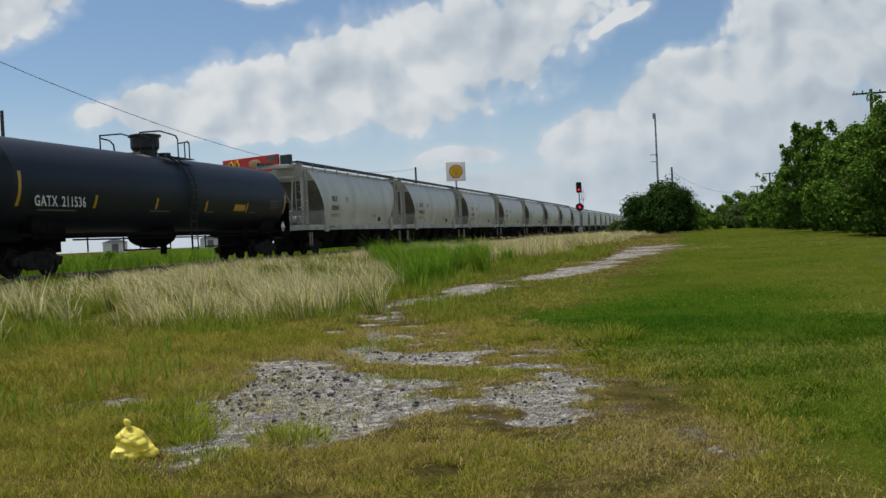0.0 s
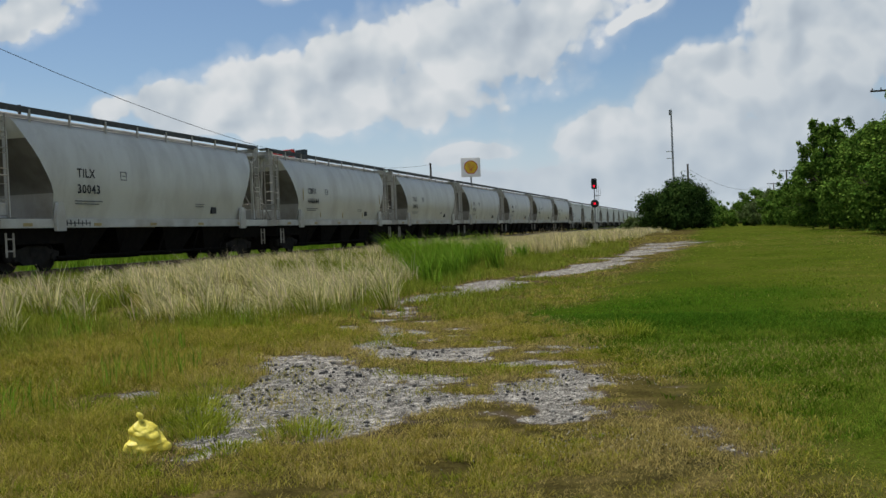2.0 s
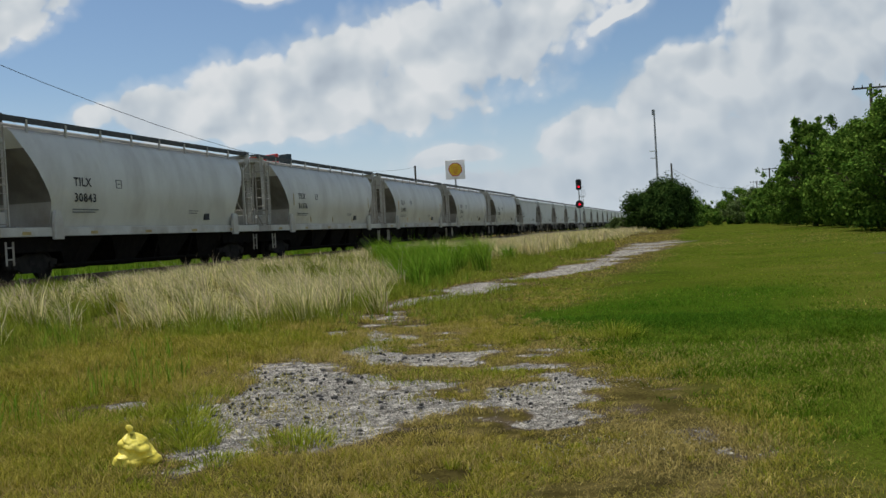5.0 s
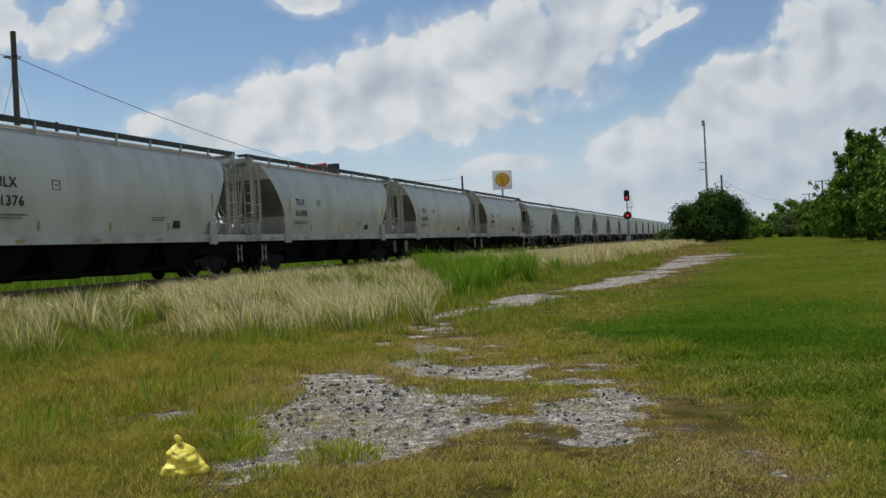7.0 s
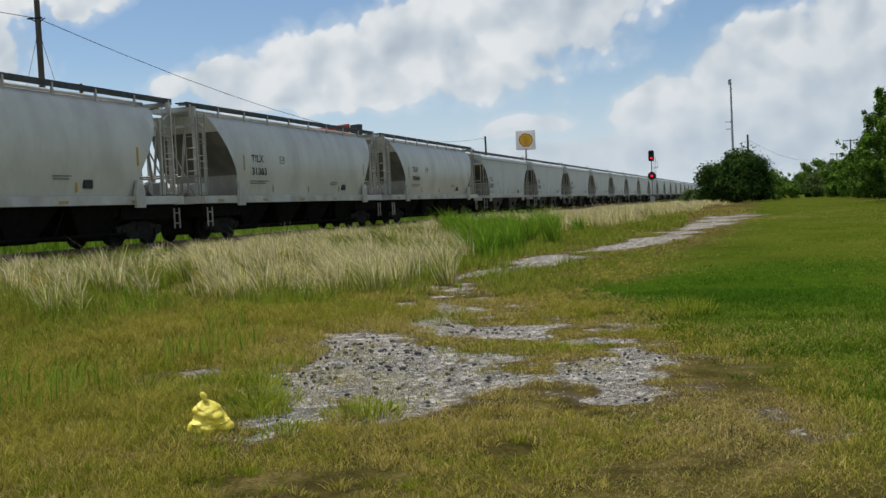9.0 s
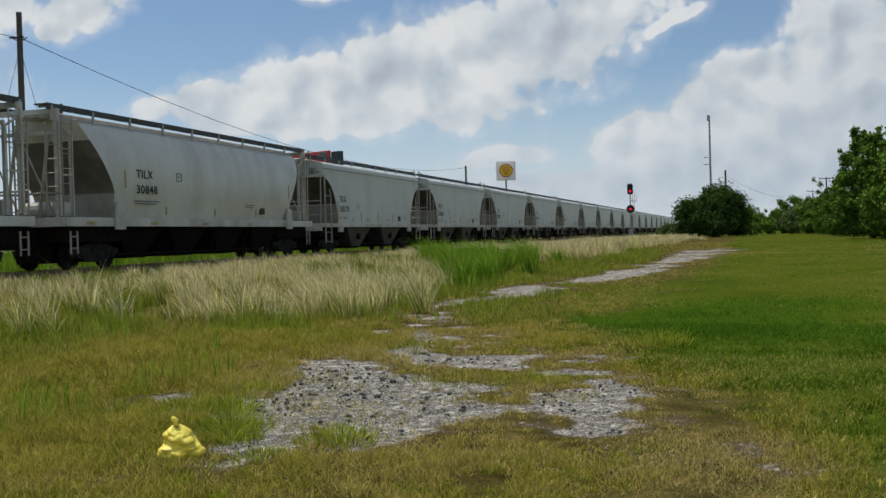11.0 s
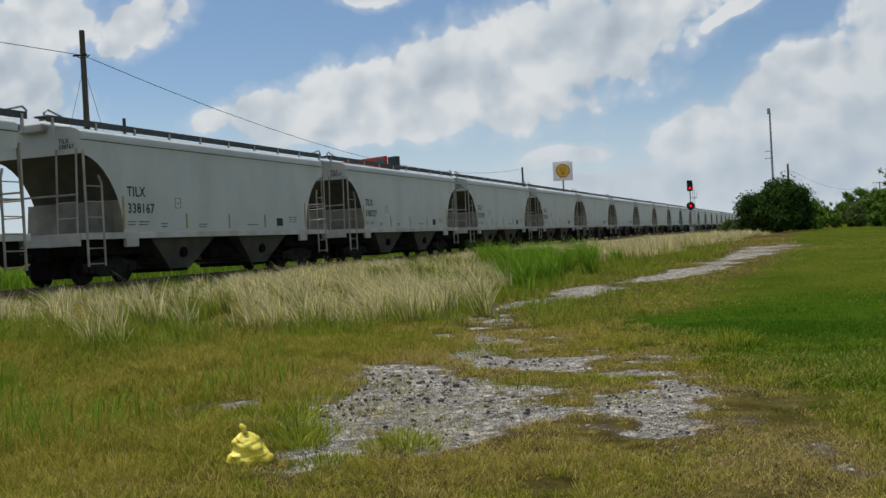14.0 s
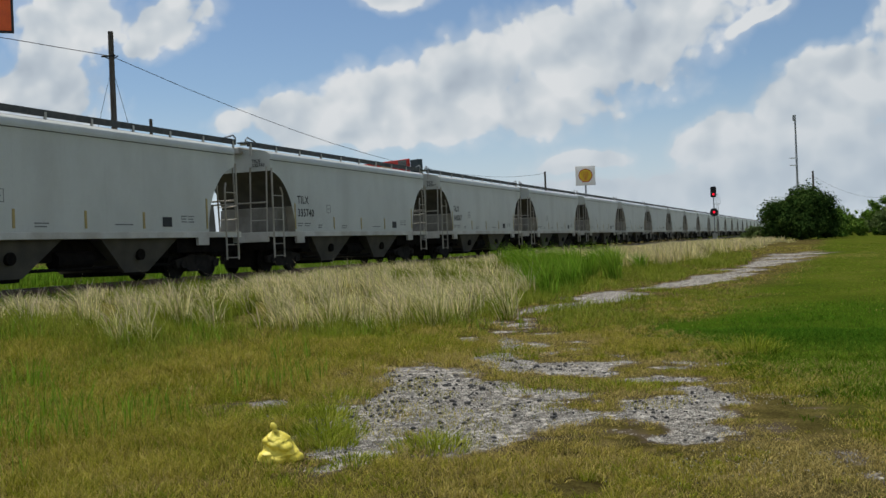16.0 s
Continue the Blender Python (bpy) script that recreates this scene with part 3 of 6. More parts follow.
def ground_material():
    m = bpy.data.materials.new("ground")
    m.use_nodes = True
    t = m.node_tree
    b = t.nodes["Principled BSDF"]
    b.inputs["Roughness"].default_value, b.inputs["Specular IOR Level"].default_value = 1.0, 0.0
    coord = t.nodes.new("ShaderNodeTexCoord").outputs["Object"]

    def noise_tex(scale, detail=5, rough=0.6):
        n = node(t, "ShaderNodeTexNoise")
        n.inputs["Scale"].default_value, n.inputs["Detail"].default_value, n.inputs["Roughness"].default_value = scale, detail, rough
        t.links.new(coord, n.inputs["Vector"])
        return n.outputs["Fac"]

    def attr(name):
        return node(t, "ShaderNodeAttribute", attribute_name=name).outputs["Fac"]

    big, mid, fine = noise_tex(0.25), noise_tex(2.2), noise_tex(38.0, 4, 0.7)
    olive = ramp(t, mid, [(0.3, (0.040, 0.034, 0.014)), (0.5, (0.095, 0.082, 0.026)), (0.72, (0.20, 0.16, 0.064))])
    lawn = ramp(t, big, [(0.3, (0.055, 0.085, 0.010)), (0.5, (0.085, 0.115, 0.013)), (0.75, (0.145, 0.14, 0.035))])
    dark_green = ramp(t, mid, [(0.3, (0.036, 0.075, 0.006)), (0.7, (0.068, 0.125, 0.010))])
    straw = ramp(t, mid, [(0.3, (0.12, 0.125, 0.03)), (0.7, (0.24, 0.21, 0.07))])
    vor = node(t, "ShaderNodeTexVoronoi")
    vor.inputs["Scale"].default_value = 62
    t.links.new(coord, vor.inputs["Vector"])
    sepc = t.nodes.new("ShaderNodeSeparateColor")
    t.links.new(vor.outputs["Color"], sepc.inputs[0])
    gravel = ramp(t, sepc.outputs[0], [(0.0, (0.035, 0.032, 0.028)), (0.3, (0.12, 0.112, 0.10)), (0.7, (0.27, 0.255, 0.225)), (1.0, (0.48, 0.455, 0.405))])
    gravel = mix_rgb(t, ramp(t, mid, [(0.42, (0, 0, 0)), (0.60, (0.85, 0.85, 0.85))]), gravel, (0.10, 0.092, 0.08))
    gravel = mix_rgb(t, ramp(t, noise_tex(7.0, 6, 0.7), [(0.5, (0, 0, 0)), (0.6, (0.9, 0.9, 0.9))]), gravel, mix_rgb(t, sepc.outputs[1], (0.38, 0.355, 0.31), (0.66, 0.625, 0.55)))
    gravel = mix_rgb(t, ramp(t, noise_tex(13.0, 5, 0.75), [(0.56, (0, 0, 0)), (0.63, (0.75, 0.75, 0.75))]), gravel, (0.10, 0.082, 0.06))
    col = mix_rgb(t, attr("lawn"), olive, lawn)
    col = mix_rgb(t, attr("dark_green"), col, dark_green)
    col = mix_rgb(t, attr("tall"), col, straw)
    soil = ramp(t, fine, [(0.35, (0.45, 0.4, 0.35)), (0.65, (1.15, 1.15, 1.1))])
    col = mix_rgb(t, 1.0, col, soil, "MULTIPLY")
    g = math_node(t, "ADD", attr("gravel"), math_node(t, "MULTIPLY", math_node(t, "SUBTRACT", noise_tex(9.0), 0.5), 0.8))
    col = mix_rgb(t, ramp(t, g, [(0.10, (0, 0, 0)), (0.36, (0.95, 0.95, 0.95))]), col, mix_rgb(t, mid, (0.05, 0.04, 0.028), (0.12, 0.092, 0.06)))
    col = mix_rgb(t, ramp(t, g, [(0.40, (0, 0, 0)), (0.70, (1, 1, 1))]), col, gravel)
    t.links.new(col, b.inputs["Base Color"])
    bp = node(t, "ShaderNodeBump")
    bp.inputs["Strength"].default_value, bp.inputs["Distance"].default_value = 0.7, 0.03
    t.links.new(fine, bp.inputs["Height"])
    t.links.new(bp.outputs[0], b.inputs["Normal"])
    return m


def build_ground():
    radii = [0.0] + list(np.geomspace(1.2, 5.0, 10)) + list(np.geomspace(5.1, 80, 330)) + list(np.geomspace(84, 4000, 60))
    angles = np.radians(np.concatenate([np.arange(-40, 40, 0.45), np.arange(40, 320, 5.0)]))
    n = len(angles)
    r, a = np.meshgrid(radii[1:], angles, indexing="ij")
    x, y = (r * np.sin(a)).ravel(), (r * np.cos(a)).ravel()
    z = height(x, y) + (rough_noise(x, y, 1.1, 41) - 0.5) * 0.05 * (np.hypot(x, y) < 60) - 0.012 * np.clip(gravel_mask(x, y) * 3, 0, 1)
    verts = np.vstack([[[0, 0, 0]], np.stack([x, y, z], 1)])
    faces = [(0, 1 + (k + 1) % n, 1 + k) for k in range(n)]
    k = np.arange(n)
    for i in range(len(radii) - 2):
        p, q = 1 + i * n, 1 + (i + 1) * n
        faces += np.stack([p + k, p + (k + 1) % n, q + (k + 1) % n, q + k], 1).tolist()
    ob = sheet("ground", verts.tolist(), faces, ground_material())
    vx, vy = verts[:, 0], verts[:, 1]
    for name, val in (("gravel", smooth01(gravel_mask(vx, vy) * 1.15 + 0.5)), ("dark_green", smooth01(dark_green_mask(vx, vy) * 2)), ("lawn", lawn_mask(vx, vy)), ("tall", 0.8 * smooth01(tall_mask(vx, vy)))):
        at_ = ob.data.attributes.new(name, "FLOAT", "POINT")
        at_.data.foreach_set("value", val.astype(np.float32))
    tagged(ob, "grassy waste ground with bare gravel patches and lawn", "ground", kind="structure")
    me = ob.data
    me.flip_normals() if me.polygons[5].normal.z < 0 else None


build_ground()


def build_track():
    s0, s1 = -210, 900
    bm = bmesh.new()
    prof = [(17.2, 0.40), (18.5, 0.70), (22.7, 0.70), (24.0, 0.35)]
    steps = list(range(s0, s1 + 1, 30))
    rows = [[bm.verts.new(at(s, l, z)) for l, z in prof] for s in steps]
    for a, b in zip(rows, rows[1:]):
        for i in range(3):
            bm.faces.new((a[i], b[i], b[i + 1], a[i + 1]))
    bmesh.ops.recalc_face_normals(bm, faces=bm.faces)
    part("ballast_bed", bm, BALLAST, kind="structure", label="grey crushed stone ballast under the railway track")
    tr = thing("railway_track", pose(*at(0, CENTRE, RAIL_Z), 0, 0, 90 - math.degrees(TRACK)), "single railway track of rusty rails on wooden ties", "railway track")
    tr["kind"] = "structure"
    for y in (-0.755, 0.755):
        bm = bmesh.new()
        box(bm, s0, s1, y - 0.07, y + 0.07, -0.172, -0.15)
        box(bm, s0, s1, y - 0.01, y + 0.01, -0.15, -0.035)
        box(bm, s0, s1, y - 0.036, y + 0.036, -0.035, -0.002)
        box(bm, s0, s1, y - 0.026, y + 0.026, -0.002, 0.0, mat=1)
        part("rail", bm, [RAIL, RAILTOP], tr)
    bm = bmesh.new()
    box(bm, -0.115, 0.115, -1.3, 1.3, -0.33, -0.173, 0.015)
    first = part("tie", bm, TIE, tr)
    first.matrix_basis = pose(-4, 0, 0)
    for k in range(1, 220):
        o = new("tie", first.data)
        o.parent = tr
        o.matrix_basis = pose(-4 + 0.51 * k, random.uniform(-0.03, 0.03), 0, 0, 0, random.uniform(-1, 1))
    # loose stone on the near shoulder
    rng = np.random.RandomState(8)
    pts = []
    for _ in range(3500):
        s, l = rng.uniform(0, 60), rng.uniform(17.2, 19.9)
        z = np.interp(l, [17.2, 18.5, 22.7], [0.40, 0.70, 0.70])
        pts.append((*at(s, l), z, rng.uniform(0.02, 0.05)))
    stones("ballast_stones", pts, BALLAST, "loose crushed stone along the shoulder of the track", 9)


def stones(name, pts, mat, label, seed):
    """Many small broken stones in one mesh: (x, y, z, size)."""
    rng = np.random.RandomState(seed)
    bm = bmesh.new()
    bmesh.ops.create_icosphere(bm, subdivisions=1, radius=1.0)
    bv = np.array([v.co for v in bm.verts])
    bf = np.array([[v.index for v in f.verts] for f in bm.faces])
    bm.free()
    p = np.array(pts)
    n, k = len(p), len(bv)
    sh = bv[None] * rng.uniform(0.65, 1.3, (n, k, 1)) * np.stack([rng.uniform(0.7, 1.3, n), rng.uniform(0.7, 1.3, n), rng.uniform(0.4, 0.8, n)], 1)[:, None]
    a = rng.uniform(0, 6.28, n)
    rot = np.stack([np.stack([np.cos(a), -np.sin(a), 0 * a], 1), np.stack([np.sin(a), np.cos(a), 0 * a], 1), np.stack([0 * a, 0 * a, 0 * a + 1], 1)], 1)
    v = np.einsum("nij,nkj->nki", rot, sh) * p[:, None, 3:4] + p[:, None, :3]
    f = (bf[None] + (np.arange(n) * k)[:, None, None]).reshape(-1)
    nf = n * len(bf)
    ob = fast_mesh(name, v.reshape(-1, 3), f, np.arange(nf) * 3, np.full(nf, 3), mat)
    return tagged(ob, label, "gravel", kind="stuff")


build_track()

# ---- the train ----
# local x along the train, y away from the camera, z up from the rail head


def bogie(parent, x):
    bm = bmesh.new()
    for y in (-1.0, 1.0):
        outline = [(-1.25, 0.62), (-1.15, 0.36), (-0.75, 0.38), (-0.45, 0.22), (0.45, 0.22), (0.75, 0.38), (1.15, 0.36), (1.25, 0.62), (0.7, 0.72), (0.35, 0.82), (-0.35, 0.82), (-0.7, 0.72)]
        prism(bm, outline, y - 0.07, y + 0.07)
        for k in (-0.2, 0, 0.2):
            bar(bm, (k, y - 0.03 * (1 if y > 0 else -1), 0.3), (k, y, 0.62), 0.07, 8)
        for k in (-0.89, 0.89):
            bar(bm, (k, y * 1.02, 0.46), (k, y * 1.14, 0.46), 0.12, 10)
    box(bm, -0.2, 0.2, -1.1, 1.1, 0.45, 0.75, 0.03)
    b = part("bogie", bm, BOGIE, parent)
    b.matrix_basis = pose(x, 0, 0)
    for k in (-0.89, 0.89):
        bm = bmesh.new()
        for sgn in (-1, 1):
            m = pose(0, 0.755 * sgn, 0, -90 * sgn, 0, 0)
            lathe(bm, [(0.10, -0.09), (0.485, -0.06), (0.485, -0.035), (0.457, -0.03), (0.457, 0.065), (0.40, 0.07), (0.36, 0.03), (0.16, 0.02), (0.14, 0.08), (0.10, 0.08)], m, 20)
        bar(bm, (0, -0.7, 0), (0, 0.7, 0), 0.085, 8)
        ws = part("wheelset", bm, WHEEL, b)
        ws.matrix_basis = pose(k, 0, 0.457)
        WHEELSETS.append(ws)


WHEELSETS = []


def coupler(bm, x, d):
    box(bm, min(x, x + d * 0.75), max(x, x + d * 0.75), -0.14, 0.14, 0.72, 0.98, 0.03)
    box(bm, min(x + d * 0.6, x + d * 0.95), max(x + d * 0.6, x + d * 0.95), -0.2, 0.2, 0.66, 1.02, 0.05)


def ladder(bm, x0, x1, y, z0, z1, rungs, r=0.022):
    for x in (x0, x1):
        bar(bm, (x, y, z0), (x, y, z1), r * 1.5, 6)
    for k in range(rungs):
        z = z0 + (z1 - z0) * (k + 0.5) / rungs
        bar(bm, (x0, y, z), (x1, y, z), r, 5)


def shell(bm, section, reach, dark_top=9.0):
    """A hopper body: half section (y, z) from sill to roof ridge, mirrored; reach(z) is its half length at that height."""
    pts = [(-y, z) for y, z in section] + [(y, z) for y, z in reversed(section[:-1])]
    xs = np.linspace(-1, 1, 9)
    rings = [[bm.verts.new((k * reach(z), y, z)) for y, z in pts] for k in xs]
    n = len(pts)
    for a, b in zip(rings, rings[1:]):
        for i in range(n):
            f = bm.faces.new((a[i], b[i], b[(i + 1) % n], a[(i + 1) % n]))
            zc = f.calc_center_median().z
            f.material_index = 1 if zc > section[-3][1] else 0
            f.smooth = True
    half = n // 2
    for ring in (rings[0], rings[-1]):
        for i in range(half):
            j = n - 1 - i
            if i + 1 <= j - 1:
                f = bm.faces.new((ring[i], ring[i + 1], ring[j - 1], ring[j])) if i + 1 != j - 1 else bm.faces.new((ring[i], ring[i + 1], ring[j]))
                zc = f.calc_center_median().z
                # end faces from 2.5 m up to dark_top get the shade-coloured sheet
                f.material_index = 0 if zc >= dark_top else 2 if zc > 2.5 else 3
    bmesh.ops.recalc_face_normals(bm, faces=bm.faces)


def roof_walk(parent, half, y=0.92, z=4.79):
    """Two gratings on brackets, and the loading hatch between them."""
    bracket = None
    for sgn in (-1, 1):
        bm = bmesh.new()
        box(bm, -half, half, sgn * y - 0.22, sgn * y + 0.22, z, z + 0.045)
        box(bm, -half, half, sgn * (y + 0.22) - 0.02, sgn * (y + 0.22) + 0.02, z - 0.13, z + 0.06)
        part("running_board", bm, WALKWAY, parent, "dark grating running board on the roof")
        for k in range(10):
            x = -half + 0.2 + (2 * half - 0.4) * k / 9
            if bracket is None:
                bm = bmesh.new()
                box(bm, -0.035, 0.035, -0.03, 0.03, -0.46, 0.0)
                box(bm, -0.03, 0.03, 0.0, 0.44, -0.06, 0.0)
                bracket = o = part("walkway_bracket", bm, SILL, parent)
            else:
                o = new("walkway_bracket", bracket.data)
                o.parent = parent
            o.matrix_basis = pose(x, sgn * (y + 0.235), z, 0, 0, 0 if sgn < 0 else 180)
    bm = bmesh.new()
    box(bm, -half + 0.6, half - 0.6, -0.42, 0.42, z - 0.3, z - 0.04, 0.04)
    part("hatch_trough", bm, ROOF, parent, "long dusty loading hatch along the roof")


def stencils(parent, y, spots):
    """Small unreadable stencilled lines: x, z, width, rows."""
    for x, z, w, k in spots:
        for i in range(k):
            bm = bmesh.new()
            box(bm, x, x + w * (1 - 0.15 * (i % 2)), y - 0.004, y, z - 0.09 * i, z - 0.09 * i + 0.035)
            part("stencil_line", bm, GREYMARK, parent)


def bar_marks(parent, y, xs, z0, z1, mat, name="reflector_strip"):
    for x in xs:
        bm = bmesh.new()
        box(bm, x - 0.045, x + 0.045, y - 0.008, y + 0.004, z0, z1)
        part(name, bm, mat, parent)


# rounded centre-flow hopper
A_PITCH, B_PITCH = 19.25, 17.45


def hopper_round(m):
    car = thing("hopper_wagon", m, "weathered pale grey round-sided covered hopper wagon on the railway", "railway wagon", "hopper wagons of the train")
    sec = [(1.38, 1.60), (1.47, 2.0), (1.57, 2.42), (1.61, 2.7), (1.62, 3.0), (1.60, 3.4), (1.54, 3.75), (1.45, 4.05), (1.34, 4.3), (1.22, 4.53), (1.10, 4.64), (0.75, 4.76), (0.0, 4.82)]
    reach = lambda z: float(np.interp(z, [1.6, 2.35, 2.7, 3.3, 3.8, 4.2, 4.55], [6.45, 6.5, 6.68, 7.08, 7.42, 7.66, 7.78]))
    bm = bmesh.new()
    shell(bm, sec, reach, 4.15)
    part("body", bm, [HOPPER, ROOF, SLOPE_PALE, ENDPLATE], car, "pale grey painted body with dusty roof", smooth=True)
    for x in (-7.8, -4.3, -0.86, 2.67, 6.1):
        bm = bmesh.new()
        box(bm, x - 0.2, x + 0.2, -1.572, -1.55, 1.39, 1.49)
        part("reflector_strip", bm, FADED, car, "faded yellow reflective strip")
    bm = bmesh.new()
    for y in (-1.5, 1.5):
        box(bm, -8.95, 8.95, y - 0.06, y + 0.06, 1.34, 1.62, 0.01)
    for x in (-8.95, 8.95):
        box(bm, x - 0.06, x + 0.06, -1.5, 1.5, 1.34, 1.62, 0.01)
    part("side_sill", bm, SILL, car, "lighter grey side sill with rust stains")
    for x in (-6.32, 6.32):
        for y in (-1.6, 1.6):
            bm = bmesh.new()
            prism(bm, [(x - 0.24, 1.24), (x + 0.24, 1.24), (x + 0.24, 1.75), (x + 0.12, 2.14), (x - 0.12, 2.14), (x - 0.24, 1.75)], y - 0.05, y + 0.05)
            part("jacking_plate", bm, SILL, car)
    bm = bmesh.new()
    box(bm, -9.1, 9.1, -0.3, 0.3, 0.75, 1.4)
    # Floor boxes, and filler blocks between the wheels added to darken the underside.
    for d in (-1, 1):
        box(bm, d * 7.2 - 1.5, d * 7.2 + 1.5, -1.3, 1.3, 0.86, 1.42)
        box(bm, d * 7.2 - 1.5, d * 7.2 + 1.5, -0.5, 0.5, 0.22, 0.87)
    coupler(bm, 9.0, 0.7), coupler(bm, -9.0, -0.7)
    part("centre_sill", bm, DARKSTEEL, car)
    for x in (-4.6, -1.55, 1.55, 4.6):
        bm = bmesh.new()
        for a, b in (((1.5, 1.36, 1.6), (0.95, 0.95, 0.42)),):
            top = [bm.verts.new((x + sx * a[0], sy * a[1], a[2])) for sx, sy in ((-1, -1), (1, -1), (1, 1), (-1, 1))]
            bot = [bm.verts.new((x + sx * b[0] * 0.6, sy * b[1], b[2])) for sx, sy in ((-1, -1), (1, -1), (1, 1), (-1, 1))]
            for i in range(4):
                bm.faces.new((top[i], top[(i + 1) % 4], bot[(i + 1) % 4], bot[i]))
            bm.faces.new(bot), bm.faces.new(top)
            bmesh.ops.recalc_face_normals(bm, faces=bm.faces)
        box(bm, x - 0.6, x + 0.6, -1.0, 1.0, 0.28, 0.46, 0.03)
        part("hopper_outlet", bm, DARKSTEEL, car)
    bm = bmesh.new()
    bar(bm, (-6, -1.2, 0.42), (6, -1.2, 0.42), 0.045, 6)
    for x in (-5, -2.6, 0, 2.6, 5):
        bar(bm, (x, -1.2, 0.42), (x + 0.5, -1.2, 1.2), 0.03, 5)
    part("brake_pipe", bm, DARKSTEEL, car)
    roof_walk(car, 9.15, z=4.99)
    for d in (-1, 1):
        bm = bmesh.new()
        for y in (-1.22, 1.22):
            box(bm, d * 8.82 - 0.07, d * 8.82 + 0.07, y - 0.07, y + 0.07, 1.46, 4.90)
            box(bm, d * 8.2 - 0.05, d * 8.2 + 0.05, y - 0.05, y + 0.05, 1.46, 4.2)
            bar(bm, (d * 8.82, y, 4.5), (d * 8.2, y, 4.15), 0.04, 5)
        box(bm, d * 8.82 - 0.05, d * 8.82 + 0.05, -1.22, 1.22, 4.74, 4.90)
        box(bm, d * 8.2 - 0.05, d * 8.2 + 0.05, -1.22, 1.22, 4.2, 4.32)
        part("end_frame", bm, SILL, car, "grey end posts and roof beam")
        bm = bmesh.new()
        ladder(bm, d * 8.28, d * 8.74, -1.32, 1.5, 4.7, 7, 0.016)
        ladder(bm, d * 8.38, d * 8.7, -1.5, 0.5, 1.2, 2)
        part("side_ladder", bm, ENDPLATE, car)
        bm = bmesh.new()
        for y0, y1 in ((-1.35, -0.9),):
            for y in (y0, y1):
                bar(bm, (d * 8.95, y, 1.5), (d * 8.95, y, 4.5), 0.03, 6)
            for k in range(7):
                z = 1.7 + k * 0.42
                bar(bm, (d * 8.95, y0, z), (d * 8.95, y1, z), 0.016, 5)
        bar(bm, (d * 8.9, -1.4, 2.35), (d * 8.9, 1.4, 2.35), 0.035, 6)
        bar(bm, (d * 8.85, -0.5, 1.46), (d * 8.3, -0.5, 4.2), 0.05, 6)
        bar(bm, (d * 8.85, 0.7, 1.46), (d * 8.3, 0.7, 4.2), 0.05, 6)
        for z in (2.9, 3.7):
            bar(bm, (d * 8.82, -1.3, z), (d * 8.2, -1.3, z), 0.025, 5)
        bar(bm, (d * 8.86, -1.1, 1.65), (d * 8.86, 0.2, 4.3), 0.03, 5)
        part("end_ladder", bm, ENDPLATE, car)
        bm = bmesh.new()
        box(bm, d * 8.85 - 0.75 * (d > 0), d * 8.85 + 0.75 * (d < 0), -1.42, 1.42, 1.60, 1.65)
        part("end_platform", bm, WALKWAY, car)
        bm = bmesh.new()
        bar(bm, (d * 8.1, -0.9, 1.9), (d * 8.1, 0.5, 1.9), 0.24, 12)
        box(bm, d * 8.3 - 0.2, d * 8.3 + 0.2, -1.2, -0.7, 1.5, 2.1, 0.03)
        part("brake_cylinder", bm, SILL, car)
    stencils(car, -1.555, [(-5.45, 2.18, 1.5, 2), (2.3, 2.2, 0.8, 2)])
    for x0, x1, z0, z1 in ((-2.9, -2.6, 3.22, 3.25), (-2.9, -2.6, 2.95, 2.98), (-2.93, -2.9, 2.95, 3.25), (-2.6, -2.57, 2.95, 3.25), (-2.82, -2.68, 3.08, 3.12)):
        bm = bmesh.new()
        box(bm, x0, x1, -1.63, -1.6, z0, z1)
        part("stencil_box", bm, GREYMARK, car)
    bm = bmesh.new()
    box(bm, 3.7, 4.1, -1.52, -1.42, 1.86, 2.12)
    part("data_plate", bm, LETTER, car)
    bogie(car, -6.95), bogie(car, 6.95)
    return car


